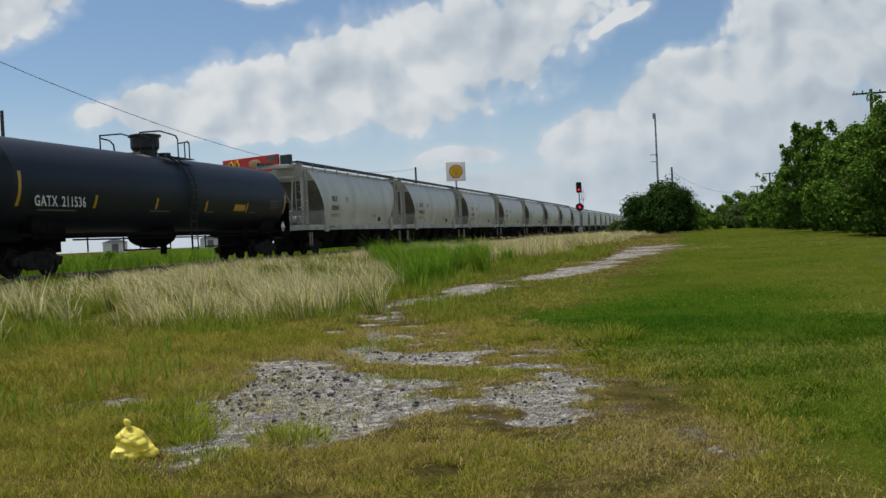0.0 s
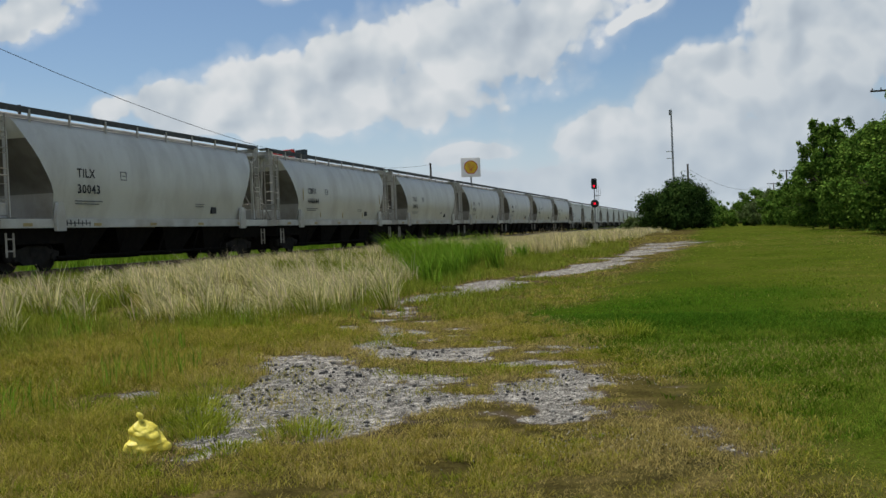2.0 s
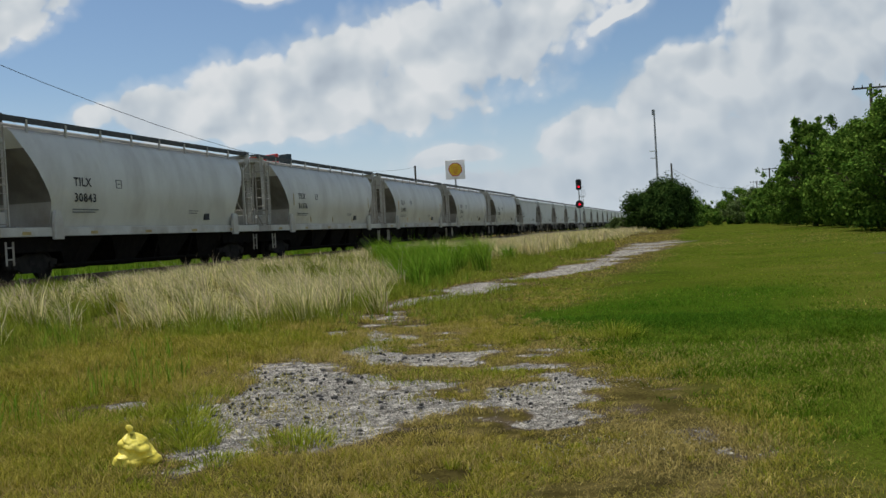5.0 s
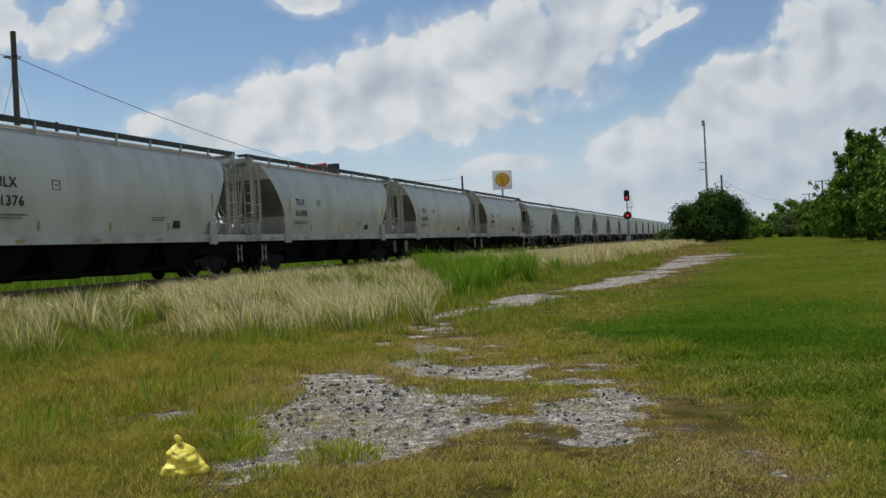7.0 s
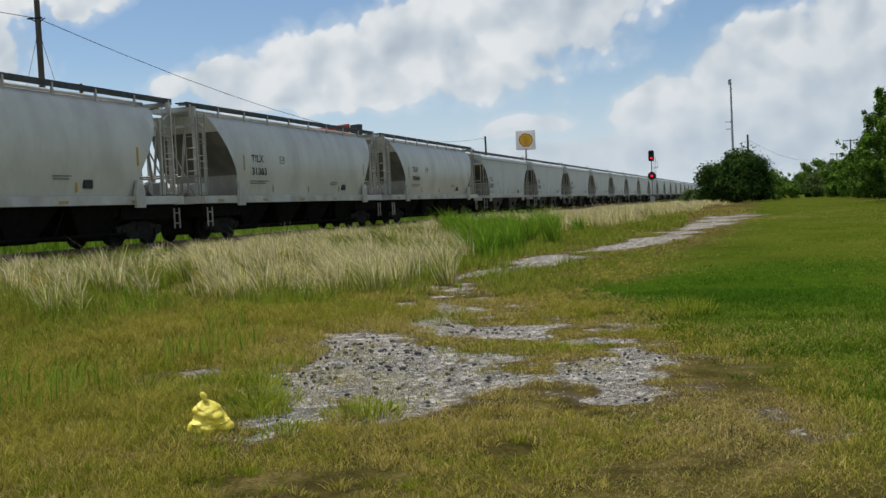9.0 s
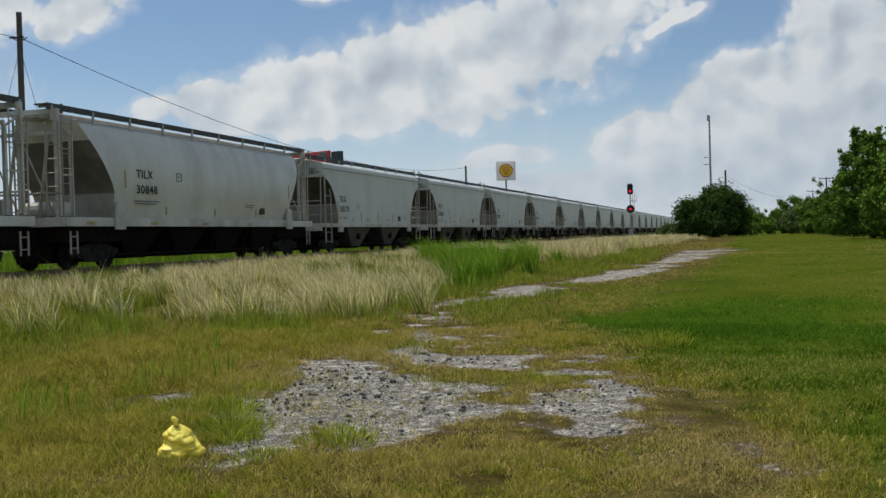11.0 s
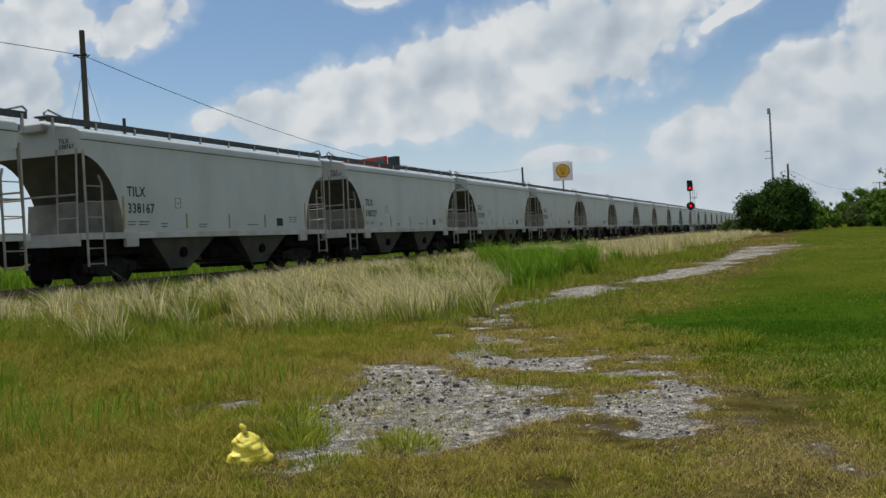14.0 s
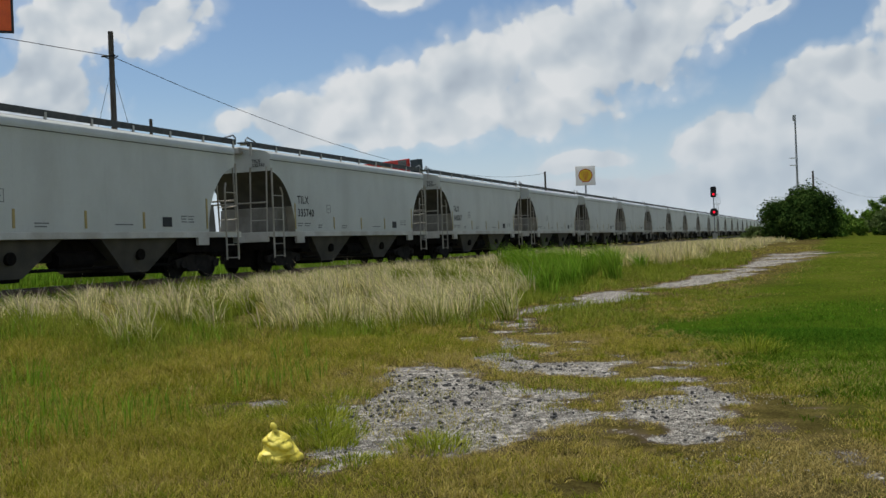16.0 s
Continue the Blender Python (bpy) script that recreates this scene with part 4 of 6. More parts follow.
def hopper_flat(m):
    car = thing("hopper_wagon", m, "clean pale grey flat-sided covered hopper wagon on the railway", "railway wagon", "hopper wagons of the train")
    sec = [(1.58, 1.42), (1.585, 1.8), (1.585, 2.15), (1.585, 2.5), (1.585, 2.8), (1.585, 3.1), (1.585, 3.35), (1.585, 3.55), (1.585, 3.68), (1.585, 3.76), (1.585, 3.8), (1.585, 4.2), (1.60, 4.26), (1.595, 4.35), (1.55, 4.44), (1.45, 4.51), (1.2, 4.58), (0.8, 4.62), (0.0, 4.66)]

    def reach(z):
        if z >= 3.77:
            return 7.53
        k = max(0.0, (z - 1.62) / (3.77 - 1.62))
        return 7.53 - 1.68 * max(0.0, 1 - k ** 1.8) ** (1 / 1.8)

    bm = bmesh.new()
    shell(bm, sec, reach, 3.78)
    part("body", bm, [HOPPER_B, HOPPER_B, SLOPE, ENDPLATE], car, "pale grey flat-sided body with concave ends coloured dark for shade", smooth=True)
    for sgn in (-1, 1):
        bm = bmesh.new()
        box(bm, -7.54, 7.54, sgn * 1.588 - 0.01, sgn * 1.588 + 0.01, 4.19, 4.215)
        part("eave_joint", bm, SLOPE, car, "dark joint under the roof edge")
    bm = bmesh.new()
    for y in (-1.56, 1.56):
        box(bm, -7.75, 7.75, y - 0.05, y + 0.05, 1.33, 1.52, 0.01)
        for d in (-1, 1):
            box(bm, d * 5.5 - 0.3, d * 5.5 + 0.3, y - 0.055, y + 0.055, 1.08, 1.34, 0.01)
    for x in (-7.7, 7.7):
        box(bm, x - 0.05, x + 0.05, -1.5, 1.5, 1.15, 1.52, 0.01)
    part("side_sill", bm, SILL, car, "lighter grey side sill")
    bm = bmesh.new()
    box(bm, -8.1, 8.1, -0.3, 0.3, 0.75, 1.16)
    # The lower blocks are no wagon part: added so less light shows beneath.
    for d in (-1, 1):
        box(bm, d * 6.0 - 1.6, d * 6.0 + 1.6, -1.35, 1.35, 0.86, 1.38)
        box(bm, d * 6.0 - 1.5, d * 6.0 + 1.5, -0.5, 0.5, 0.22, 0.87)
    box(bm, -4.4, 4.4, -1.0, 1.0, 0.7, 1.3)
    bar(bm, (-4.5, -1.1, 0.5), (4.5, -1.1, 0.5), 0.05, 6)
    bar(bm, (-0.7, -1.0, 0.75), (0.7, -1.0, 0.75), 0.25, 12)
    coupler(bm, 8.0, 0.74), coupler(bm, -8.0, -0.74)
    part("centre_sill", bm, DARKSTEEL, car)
    for x in (-2.55, 2.55):
        bm = bmesh.new()
        a, b = (1.9, 1.45, 1.42), (0.9, 1.2, 0.32)
        top = [bm.verts.new((x + sx * a[0], sy * a[1], a[2])) for sx, sy in ((-1, -1), (1, -1), (1, 1), (-1, 1))]
        bot = [bm.verts.new((x + sx * b[0] * 0.6, sy * b[1], b[2])) for sx, sy in ((-1, -1), (1, -1), (1, 1), (-1, 1))]
        for i in range(4):
            bm.faces.new((top[i], top[(i + 1) % 4], bot[(i + 1) % 4], bot[i]))
        bm.faces.new(bot), bm.faces.new(top)
        bmesh.ops.recalc_face_normals(bm, faces=bm.faces)
        o = part("hopper_outlet", bm, SLOPE, car, "grimy hopper chute with outlet")
        bm = bmesh.new()
        box(bm, x - 0.6, x + 0.6, -1.1, 1.1, 0.22, 0.38, 0.03)
        bar(bm, (x, -1.42, 0.85), (x, -1.2, 0.85), 0.17, 12)
        part("outlet_gate", bm, DARKSTEEL, car)
    roof_walk(car, 8.35)
    for d in (-1, 1):
        bm = bmesh.new()
        bar(bm, (d * 7.52, -1.62, 0.55), (d * 7.52, -1.62, 3.9), 0.04, 6)
        bar(bm, (d * 6.8, -1.62, 0.55), (d * 6.8, -1.62, 2.95), 0.035, 6)
        bar(bm, (d * 6.8, -1.62, 2.95), (d * 6.9, -1.6, 3.2), 0.035, 6)
        for k in range(6):
            bar(bm, (d * 6.8, -1.62, 0.62 + 0.45 * k), (d * 7.52, -1.62, 0.62 + 0.45 * k), 0.018, 5)
        part("side_ladder", bm, ENDPLATE, car)
        bm = bmesh.new()
        for y in (-1.45, -0.75):
            bar(bm, (d * 7.72, y, 1.4), (d * 7.6, y, 3.95), 0.03, 6)
        for k in range(3):
            bar(bm, (d * 7.7, -1.45, 1.5 + 0.45 * k), (d * 7.7, -0.75, 1.5 + 0.45 * k), 0.022, 5)
        bar(bm, (d * 7.68, -1.5, 2.62), (d * 7.68, 1.5, 2.62), 0.03, 6)
        part("end_ladder", bm, ENDPLATE, car)
        bm = bmesh.new()
        prism(bm, [(d * 5.6, 1.42), (d * 6.75, 1.42), (d * 6.65, 2.45), (d * 6.0, 2.47)], -1.25, 1.25)
        part("end_shear_plate", bm, SHEARPLATE, car, "grimy grey lower end plate, darkened for shade")
        bm = bmesh.new()
        box(bm, d * 7.72 - 1.4 * (d > 0), d * 7.72 + 1.4 * (d < 0), -1.48, 1.48, 1.46, 1.515)
        part("end_platform", bm, ENDPLATE, car)
        bm = bmesh.new()
        for a, b in (((7.7, 4.86), (8.25, 5.0)), ((8.25, 5.0), (8.4, 4.9)), ((8.4, 4.9), (8.36, 4.8))):
            bar(bm, (d * a[0], -1.1, a[1]), (d * b[0], -1.1, b[1]), 0.03, 6)
        part("roof_handrail", bm, GALV, car)
    stencils(car, -1.59, [(-5.65, 1.82, 0.42, 2), (-5.12, 1.82, 0.5, 2), (-4.0, 1.76, 0.35, 2), (-1.9, 1.74, 0.5, 2), (1.2, 1.72, 0.8, 1), (4.35, 2.0, 0.3, 3), (4.72, 2.0, 0.3, 3)])
    for x0, x1, z0, z1 in ((-3.2, -2.88, 2.60, 2.62), (-3.2, -2.88, 2.28, 2.30), (-3.2, -3.18, 2.3, 2.6), (-2.9, -2.88, 2.3, 2.6), (-3.1, -2.98, 2.42, 2.46)):
        bm = bmesh.new()
        box(bm, x0, x1, -1.592, -1.58, z0, z1)
        part("stencil_box", bm, GREYMARK, car)
    bm = bmesh.new()
    box(bm, 3.4, 3.85, -1.6, -1.58, 1.68, 1.98)
    part("data_plate", bm, LETTER, car)
    bar_marks(car, -1.592, (-2.6, 0.0, 2.5), 1.62, 2.12, FADED)
    bar_marks(car, -1.592, (-5.83, 5.75), 1.62, 2.62, FADED)
    bogie(car, -5.9), bogie(car, 5.9)
    return car


def tank_wagon(m):
    car = thing("tank_wagon", m, "dark navy railway tank wagon with yellow reflective strips", "railway wagon")
    R, zc, half = 1.55, 2.93, 10.3
    prof = [(0.02, -half - 0.78), (0.6, -half - 0.72), (1.05, -half - 0.52), (1.38, -half - 0.26), (R, -half)] + [(R, -half + 2 * half * k / 8) for k in range(1, 8)] + [(R, half), (1.38, half + 0.26), (1.05, half + 0.52), (0.6, half + 0.72), (0.02, half + 0.78)]
    bm = bmesh.new()
    lathe(bm, prof, pose(0, 0, zc, 0, 90, 0), 48)
    part("tank", bm, TANK, car, "glossy dark navy tank barrel", smooth=True)
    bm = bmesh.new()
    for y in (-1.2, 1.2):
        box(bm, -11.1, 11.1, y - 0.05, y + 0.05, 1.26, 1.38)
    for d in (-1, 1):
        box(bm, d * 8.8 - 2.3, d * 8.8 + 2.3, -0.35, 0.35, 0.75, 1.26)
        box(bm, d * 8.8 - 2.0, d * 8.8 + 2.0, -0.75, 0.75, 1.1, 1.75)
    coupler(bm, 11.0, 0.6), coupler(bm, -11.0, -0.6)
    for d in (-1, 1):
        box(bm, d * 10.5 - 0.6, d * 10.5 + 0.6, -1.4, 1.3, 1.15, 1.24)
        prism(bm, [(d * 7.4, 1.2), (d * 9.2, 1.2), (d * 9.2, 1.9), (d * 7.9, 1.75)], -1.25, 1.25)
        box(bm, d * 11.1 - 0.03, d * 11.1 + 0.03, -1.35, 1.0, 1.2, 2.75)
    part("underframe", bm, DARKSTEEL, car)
    bm = bmesh.new()
    for z, x0, x1 in ((1.14, -7.2, 7.2), (0.72, -4.2, -0.9), (0.72, 2.0, 5.8)):
        bar(bm, (x0, -1.3, z), (x1, -1.3, z), 0.028, 6)
    for x in (-6.4, -4.2, -3.1, -2.0, -0.9, 0.9, 2.0, 3.2, 4.5, 5.8):
        bar(bm, (x, -1.3, 0.72), (x, -1.3, 1.28), 0.028, 6)
    part("safety_rail", bm, DARKSTEEL, car)
    bm = bmesh.new()
    bmesh.ops.create_uvsphere(bm, u_segments=16, v_segments=8, radius=1.0, matrix=Matrix.Translation((0, 0, 1.25)) @ Matrix.Diagonal((1.3, 0.8, 0.5, 1)))
    bar(bm, (0.5, -0.2, 0.9), (0.5, -0.2, 0.5), 0.13, 10)
    part("bottom_outlet", bm, DARKSTEEL, car)
    bm = bmesh.new()
    lathe(bm, [(0.46, 4.35), (0.48, 4.6), (0.56, 4.72), (0.56, 5.14), (0.64, 5.15), (0.64, 5.23), (0.5, 5.26), (0.2, 5.28)], pose(-0.2, 0, 0.06), 32)
    part("valve_housing", bm, BLACK, car, "black valve housing on top of the tank")
    bm = bmesh.new()
    for y in (-0.95, 0.95):
        box(bm, -0.2, 1.85, y - 0.12, y + 0.12, 4.36, 4.40)
        for pts in ([(-2.0, 4.42), (-2.0, 5.18), (-0.5, 5.38), (0.75, 5.30), (0.9, 5.15), (0.9, 4.4)], [(-2.0, 5.08), (-1.35, 5.04), (-1.08, 4.9), (-1.0, 4.4)], [(0.9, 5.0), (1.5, 5.08), (1.72, 5.14), (1.85, 5.05), (1.85, 4.38)], [(1.45, 5.07), (1.45, 4.38)]):
            for a, b in zip(pts, pts[1:]):
                bar(bm, (a[0], y * 0.9, a[1]), (b[0], y * 0.9, b[1]), 0.03, 6)
    bar(bm, (0.75, -0.3, 4.4), (0.75, -0.3, 4.62), 0.26, 14)
    for x in (-2.0, 1.85):
        bar(bm, (x, -0.85, 4.42), (x, 0.85, 4.42), 0.03, 6)
    part("top_platform", bm, BLACK, car, "black railed platform round the valve housing")
    bm = bmesh.new()
    for x in (0.3, 0.8):
        a0 = [(-math.sin(radians(t)) * (R + 0.1), zc + math.cos(radians(t)) * (R + 0.1)) for t in range(20, 111, 15)]
        for (y0, z0), (y1, z1) in zip(a0, a0[1:]):
            bar(bm, (x, y0, z0), (x, y1, z1), 0.03, 6)
        bar(bm, (x, a0[-1][0], a0[-1][1]), (x, -1.6, 0.6), 0.03, 6)
    for k in range(10):
        a = radians(24 + 9 * k)
        bar(bm, (0.3, -math.sin(a) * (R + 0.1), zc + math.cos(a) * (R + 0.1)), (0.8, -math.sin(a) * (R + 0.1), zc + math.cos(a) * (R + 0.1)), 0.022, 5)
    for z in (0.7, 1.05, 1.4, 1.75, 2.1):
        bar(bm, (0.3, -1.62, z), (0.8, -1.62, z), 0.022, 5)
    part("tank_ladder", bm, BLACK, car)

    def patch(x0, x1, a0, a1, mat, name, label=""):
        bm = bmesh.new()
        rr = R + 0.006
        ang = [radians(a0 + (a1 - a0) * k / 4) for k in range(5)]
        lo = [bm.verts.new((x0, -rr * math.cos(a), zc + rr * math.sin(a))) for a in ang]
        hi = [bm.verts.new((x1, -rr * math.cos(a), zc + rr * math.sin(a))) for a in ang]
        for i in range(4):
            bm.faces.new((lo[i], hi[i], hi[i + 1], lo[i + 1]))
        bmesh.ops.recalc_face_normals(bm, faces=bm.faces)
        part(name, bm, mat, car, label)

    for x, a0, a1 in ((-10.05, -28, 12), (-6.05, -28, -11), (-2.05, -27, -11), (1.95, -28, -12), (5.9, -28, -12), (10.2, -28, 6)):
        patch(x - 0.07, x + 0.07, a0, a1, YELLOW, "reflector_strip")
    patch(4.6, 5.7, -26, -15, YELLOW, "yellow_panel", "dull yellow warning panel")
    for k in range(6):
        patch(8.45, 9.2 + 0.5 * (k % 2), -21 + 3 * k, -20 + 3 * k, GREYMARK, "data_line")
    bm = bmesh.new()
    prism(bm, [(10.1, 1.28), (10.36, 1.54), (10.1, 1.80), (9.84, 1.54)], -1.42, -1.40)
    placard = part("placard", bm, SIGNWHITE, car, "white diamond placard")
    bm = bmesh.new()
    prism(bm, [(9.97, 1.47), (10.23, 1.47), (10.1, 1.34)], -1.428, -1.42)
    part("placard_corner", bm, SIGNRED, placard, "red corner of the placard")
    bm = bmesh.new()
    box(bm, 9.95, 10.25, -1.40, -1.30, 1.2, 1.6)
    part("placard_holder", bm, DARKSTEEL, car)
    patch(-1.8, 1.6, 62, 80, WORNPRIMER, "worn_patch", "pale worn primer round the valve housing")
    writing("GATX", 0.34, -9.35, -1.5, 2.22, WHITE, car, squeeze=0.84, label="white reporting letters")
    writing("211536", 0.34, -7.97, -1.5, 2.22, WHITE, car, squeeze=0.84, label="white wagon number")
    for k, (a, x0, x1) in enumerate(((-27, -9.2, -6.9), (-33, -9.0, -7.0), (-31, -2.4, -0.9), (-30, 2.0, 2.8), (-29, 6.3, 6.9))):
        patch(x0, x1, a, a + 2, GREYMARK, "stencil_line")
    bogie(car, -8.7), bogie(car, 8.7)
    return car


def on_track(q, t=0.0):
    """Pose of a wagon whose middle lies at q along the train, t seconds in."""
    s = q - (12.45 * t + 0.02 * t * t)
    return pose(*at(s, CENTRE, RAIL_Z), 0, 0, 90 - math.degrees(TRACK))


WAGONS = []  # (object, place in the train)


def build_train():
    q = 35.4
    WAGONS.append((tank_wagon(on_track(q)), q))
    marks_a = [("TILX", "30043"), ("CBFX", "440644"), ("TILX", "30843"), ("TILX", "31376"), ("TILX", "31390"), ("TILX", "31303"), ("TILX", "30848")]
    first = None
    for k in range(7):
        q = 57.6 + A_PITCH * k
        car = hopper_round(on_track(q)) if first is None else copy_thing(first, on_track(q))
        first = first or car
        WAGONS.append((car, q))
    for (car, q), (top, low) in zip(WAGONS[1:], marks_a):
        writing(top, 0.29, -5.38, -1.626, 2.96, LETTER, car, squeeze=1.08, label="black reporting letters")
        writing(low, 0.29, -5.38, -1.612, 2.45, LETTER, car, squeeze=1.14, label="black wagon number")
    # scrawl on the sill of the first hopper wagon
    scrawl = bmesh.new()
    for k, (h0, h1) in enumerate(((0.02, 0.2), (0.05, 0.22), (0.0, 0.18), (0.08, 0.24), (0.03, 0.2), (0.04, 0.22), (0.02, 0.16))):
        box(scrawl, -5.95 + 0.2 * k, -5.91 + 0.2 * k, -1.568, -1.55, 1.37 + h0, 1.37 + h1)
    box(scrawl, -5.98, -4.7, -1.569, -1.55, 1.47, 1.50)
    part("scrawl", scrawl, LETTER, WAGONS[1][0], "black unreadable scrawl")
    # faded strips low on the side of some wagons
    for k, mat in ((2, FADED), (4, FADED), (5, YELLOW), (6, FADED), (7, FADED)):
        bar_marks(WAGONS[k][0], -1.47, (-3.4, 0.0, 3.4), 1.75, 2.05, mat)
        bar_marks(WAGONS[k][0], -1.62, (-6.0, 6.3), 2.6, 3.2, mat)
    marks_b = [("TILX", "338179"), ("TILX", "338167"), ("TILX", "338227"), ("TILX", "335740"), ("TILX", "340567")]
    first = None
    for k in range(26):
        q = 191.0 + B_PITCH * k
        car = hopper_flat(on_track(q)) if first is None else copy_thing(first, on_track(q))
        first = first or car
        WAGONS.append((car, q))
    for (car, q), (top, low) in zip(WAGONS[8:], marks_b):
        writing(top, 0.31, -5.62, -1.592, 2.62, LETTER, car, label="black reporting letters")
        writing(low, 0.31, -5.62, -1.592, 2.11, LETTER, car, label="black wagon number")
        for text, z in ((top, 4.02), (low, 3.86)):
            small = writing(text, 0.13, 0, 0, 0, LETTER, car, label="small black letters on the end wall")
            small.matrix_basis = pose(-7.575, -0.82, z + 0.1, 0, 0, -90)


build_train()

# ---- poles, wires, signs, signal ----


def ground_z(x, y):
    return float(height(np.float64(x), np.float64(y)))


def wire(name, a, b, sag, r, label):
    bm = bmesh.new()
    n = 14
    pts = [Vector(a).lerp(Vector(b), k / n) - Vector((0, 0, sag * 4 * (k / n) * (1 - k / n))) for k in range(n + 1)]
    across = (Vector(b) - Vector(a)).cross(Vector((0, 0, 1)))
    across = (across if across.length > 1e-6 else Vector((1, 0, 0))).normalized() * r
    rings = [[bm.verts.new(p + across * math.cos(k * math.pi / 3) + Vector((0, 0, r * math.sin(k * math.pi / 3)))) for k in range(6)] for p in pts]
    for p, q in zip(rings, rings[1:]):
        for k in range(6):
            bm.faces.new((p[k], p[(k + 1) % 6], q[(k + 1) % 6], q[k]))
    ob = part(name, bm, CABLE)
    return tagged(ob, label, "cable")


def bearing(az, dist):
    return dist * math.sin(radians(az)), dist * math.cos(radians(az))


def utility_pole(x, y, top, r, arms, label, turn=0.0):
    z = ground_z(x, y)
    pole = thing("utility_pole", pose(x, y, z, 0, 0, turn), label, "utility pole", "utility poles")
    bm = bmesh.new()
    bar(bm, (0, 0, -0.3), (0, 0, top - z), r, 12, r * 0.75)
    part("post", bm, POLEWOOD, pole)
    for h, w in arms:
        bm = bmesh.new()
        box(bm, -w, w, -0.06 - r, 0.06 - r, h - z - 0.06, h - z + 0.06)
        for k in (-0.9, -0.45, 0.45, 0.9):
            bar(bm, (k * w, -r, h - z + 0.06), (k * w, -r, h - z + 0.22), 0.04, 6)
        part("crossarm", bm, POLEWOOD, pole)
    return pole


def build_poles():
    x1, y1 = -21.93, 45.0
    p = utility_pole(x1, y1, 12.7, 0.17, [], "tall dark wooden utility pole with guy wires behind the railway")
    bm = bmesh.new()
    z = ground_z(x1, y1)
    for k in (-1, 1):
        bar(bm, (0, 0, 11.3 - z), (0.35 * k, 0, 11.5 - z), 0.03, 6)
    bar(bm, (-0.45, -0.1, 11.5 - z), (0.25, -0.1, 11.5 - z), 0.05, 6)
    part("wire_bracket", bm, BLACK, p)
    x2, y2 = at(121, 32.4)[:2]
    utility_pole(x2, y2, 10.5, 0.16, [], "dark wooden utility pole behind the railway")
    x3, y3 = at(41.5, 32)[:2]
    utility_pole(x3, y3, 8.75, 0.11, [], "short dark post behind the railway")
    x4, y4 = at(100, 31)[:2]
    utility_pole(x4, y4, 7.4, 0.1, [], "short dark post behind the railway")
    wire("overhead_wire", (x1, y1, 11.5), (x2, y2, 10.3), 2.44, 0.016, "black overhead wire between wooden poles")
    wire("overhead_wire", (x1, y1, 11.5), at(-60, 40, 12.1), 1.0, 0.016, "black overhead wire to a wooden pole")
    wire("guy_wire", (x1, y1, 11.0), at(41.4, 32.0, 4.0), 0.0, 0.013, "thin guy wire of a wooden pole")
    wire("guy_wire", (x1, y1, 11.0), at(34.9, 32.0, 1.0), 0.0, 0.013, "thin guy wire of a wooden pole")
    # line of poles beside the far trees
    spots = [bearing(24.1, 74), bearing(18.75, 186), bearing(18.05, 252), bearing(13.45, 165)]
    utility_pole(*spots[0], 10.3, 0.14, [(10.0, 1.25)], "wooden utility pole with crossarm among trees", -12)
    utility_pole(*spots[1], 10.1, 0.16, [(9.9, 1.3)], "far wooden utility pole with crossarm", -12)
    utility_pole(*spots[2], 10.1, 0.16, [(9.9, 1.6)], "far wooden utility pole with crossarm", -12)
    utility_pole(*spots[3], 11.0, 0.2, [], "far wooden utility pole behind a bush")
    wire("overhead_wire", (*spots[3], 10.2), (*spots[2], 9.9), 2.4, 0.02, "far sagging overhead wire")
    x, y = bearing(12.64, 200)
    mast = thing("light_mast", pose(x, y, ground_z(x, y)), "tall slim grey steel mast behind a bush", "mast")
    bm = bmesh.new()
    bar(bm, (0, 0, 0), (0, 0, 23.2), 0.26, 10, 0.16)
    part("post", bm, GALV, mast)
    bm = bmesh.new()
    box(bm, -0.45, 0.1, -0.2, 0.2, 22.4, 23.5, 0.05)
    part("head", bm, GALV, mast)
    for h in (13.7, 15.1):
        bm = bmesh.new()
        box(bm, -1.3, -0.1, -0.05, 0.05, h, h + 0.16)
        part("arm", bm, SIGNWHITE, mast)


build_poles()


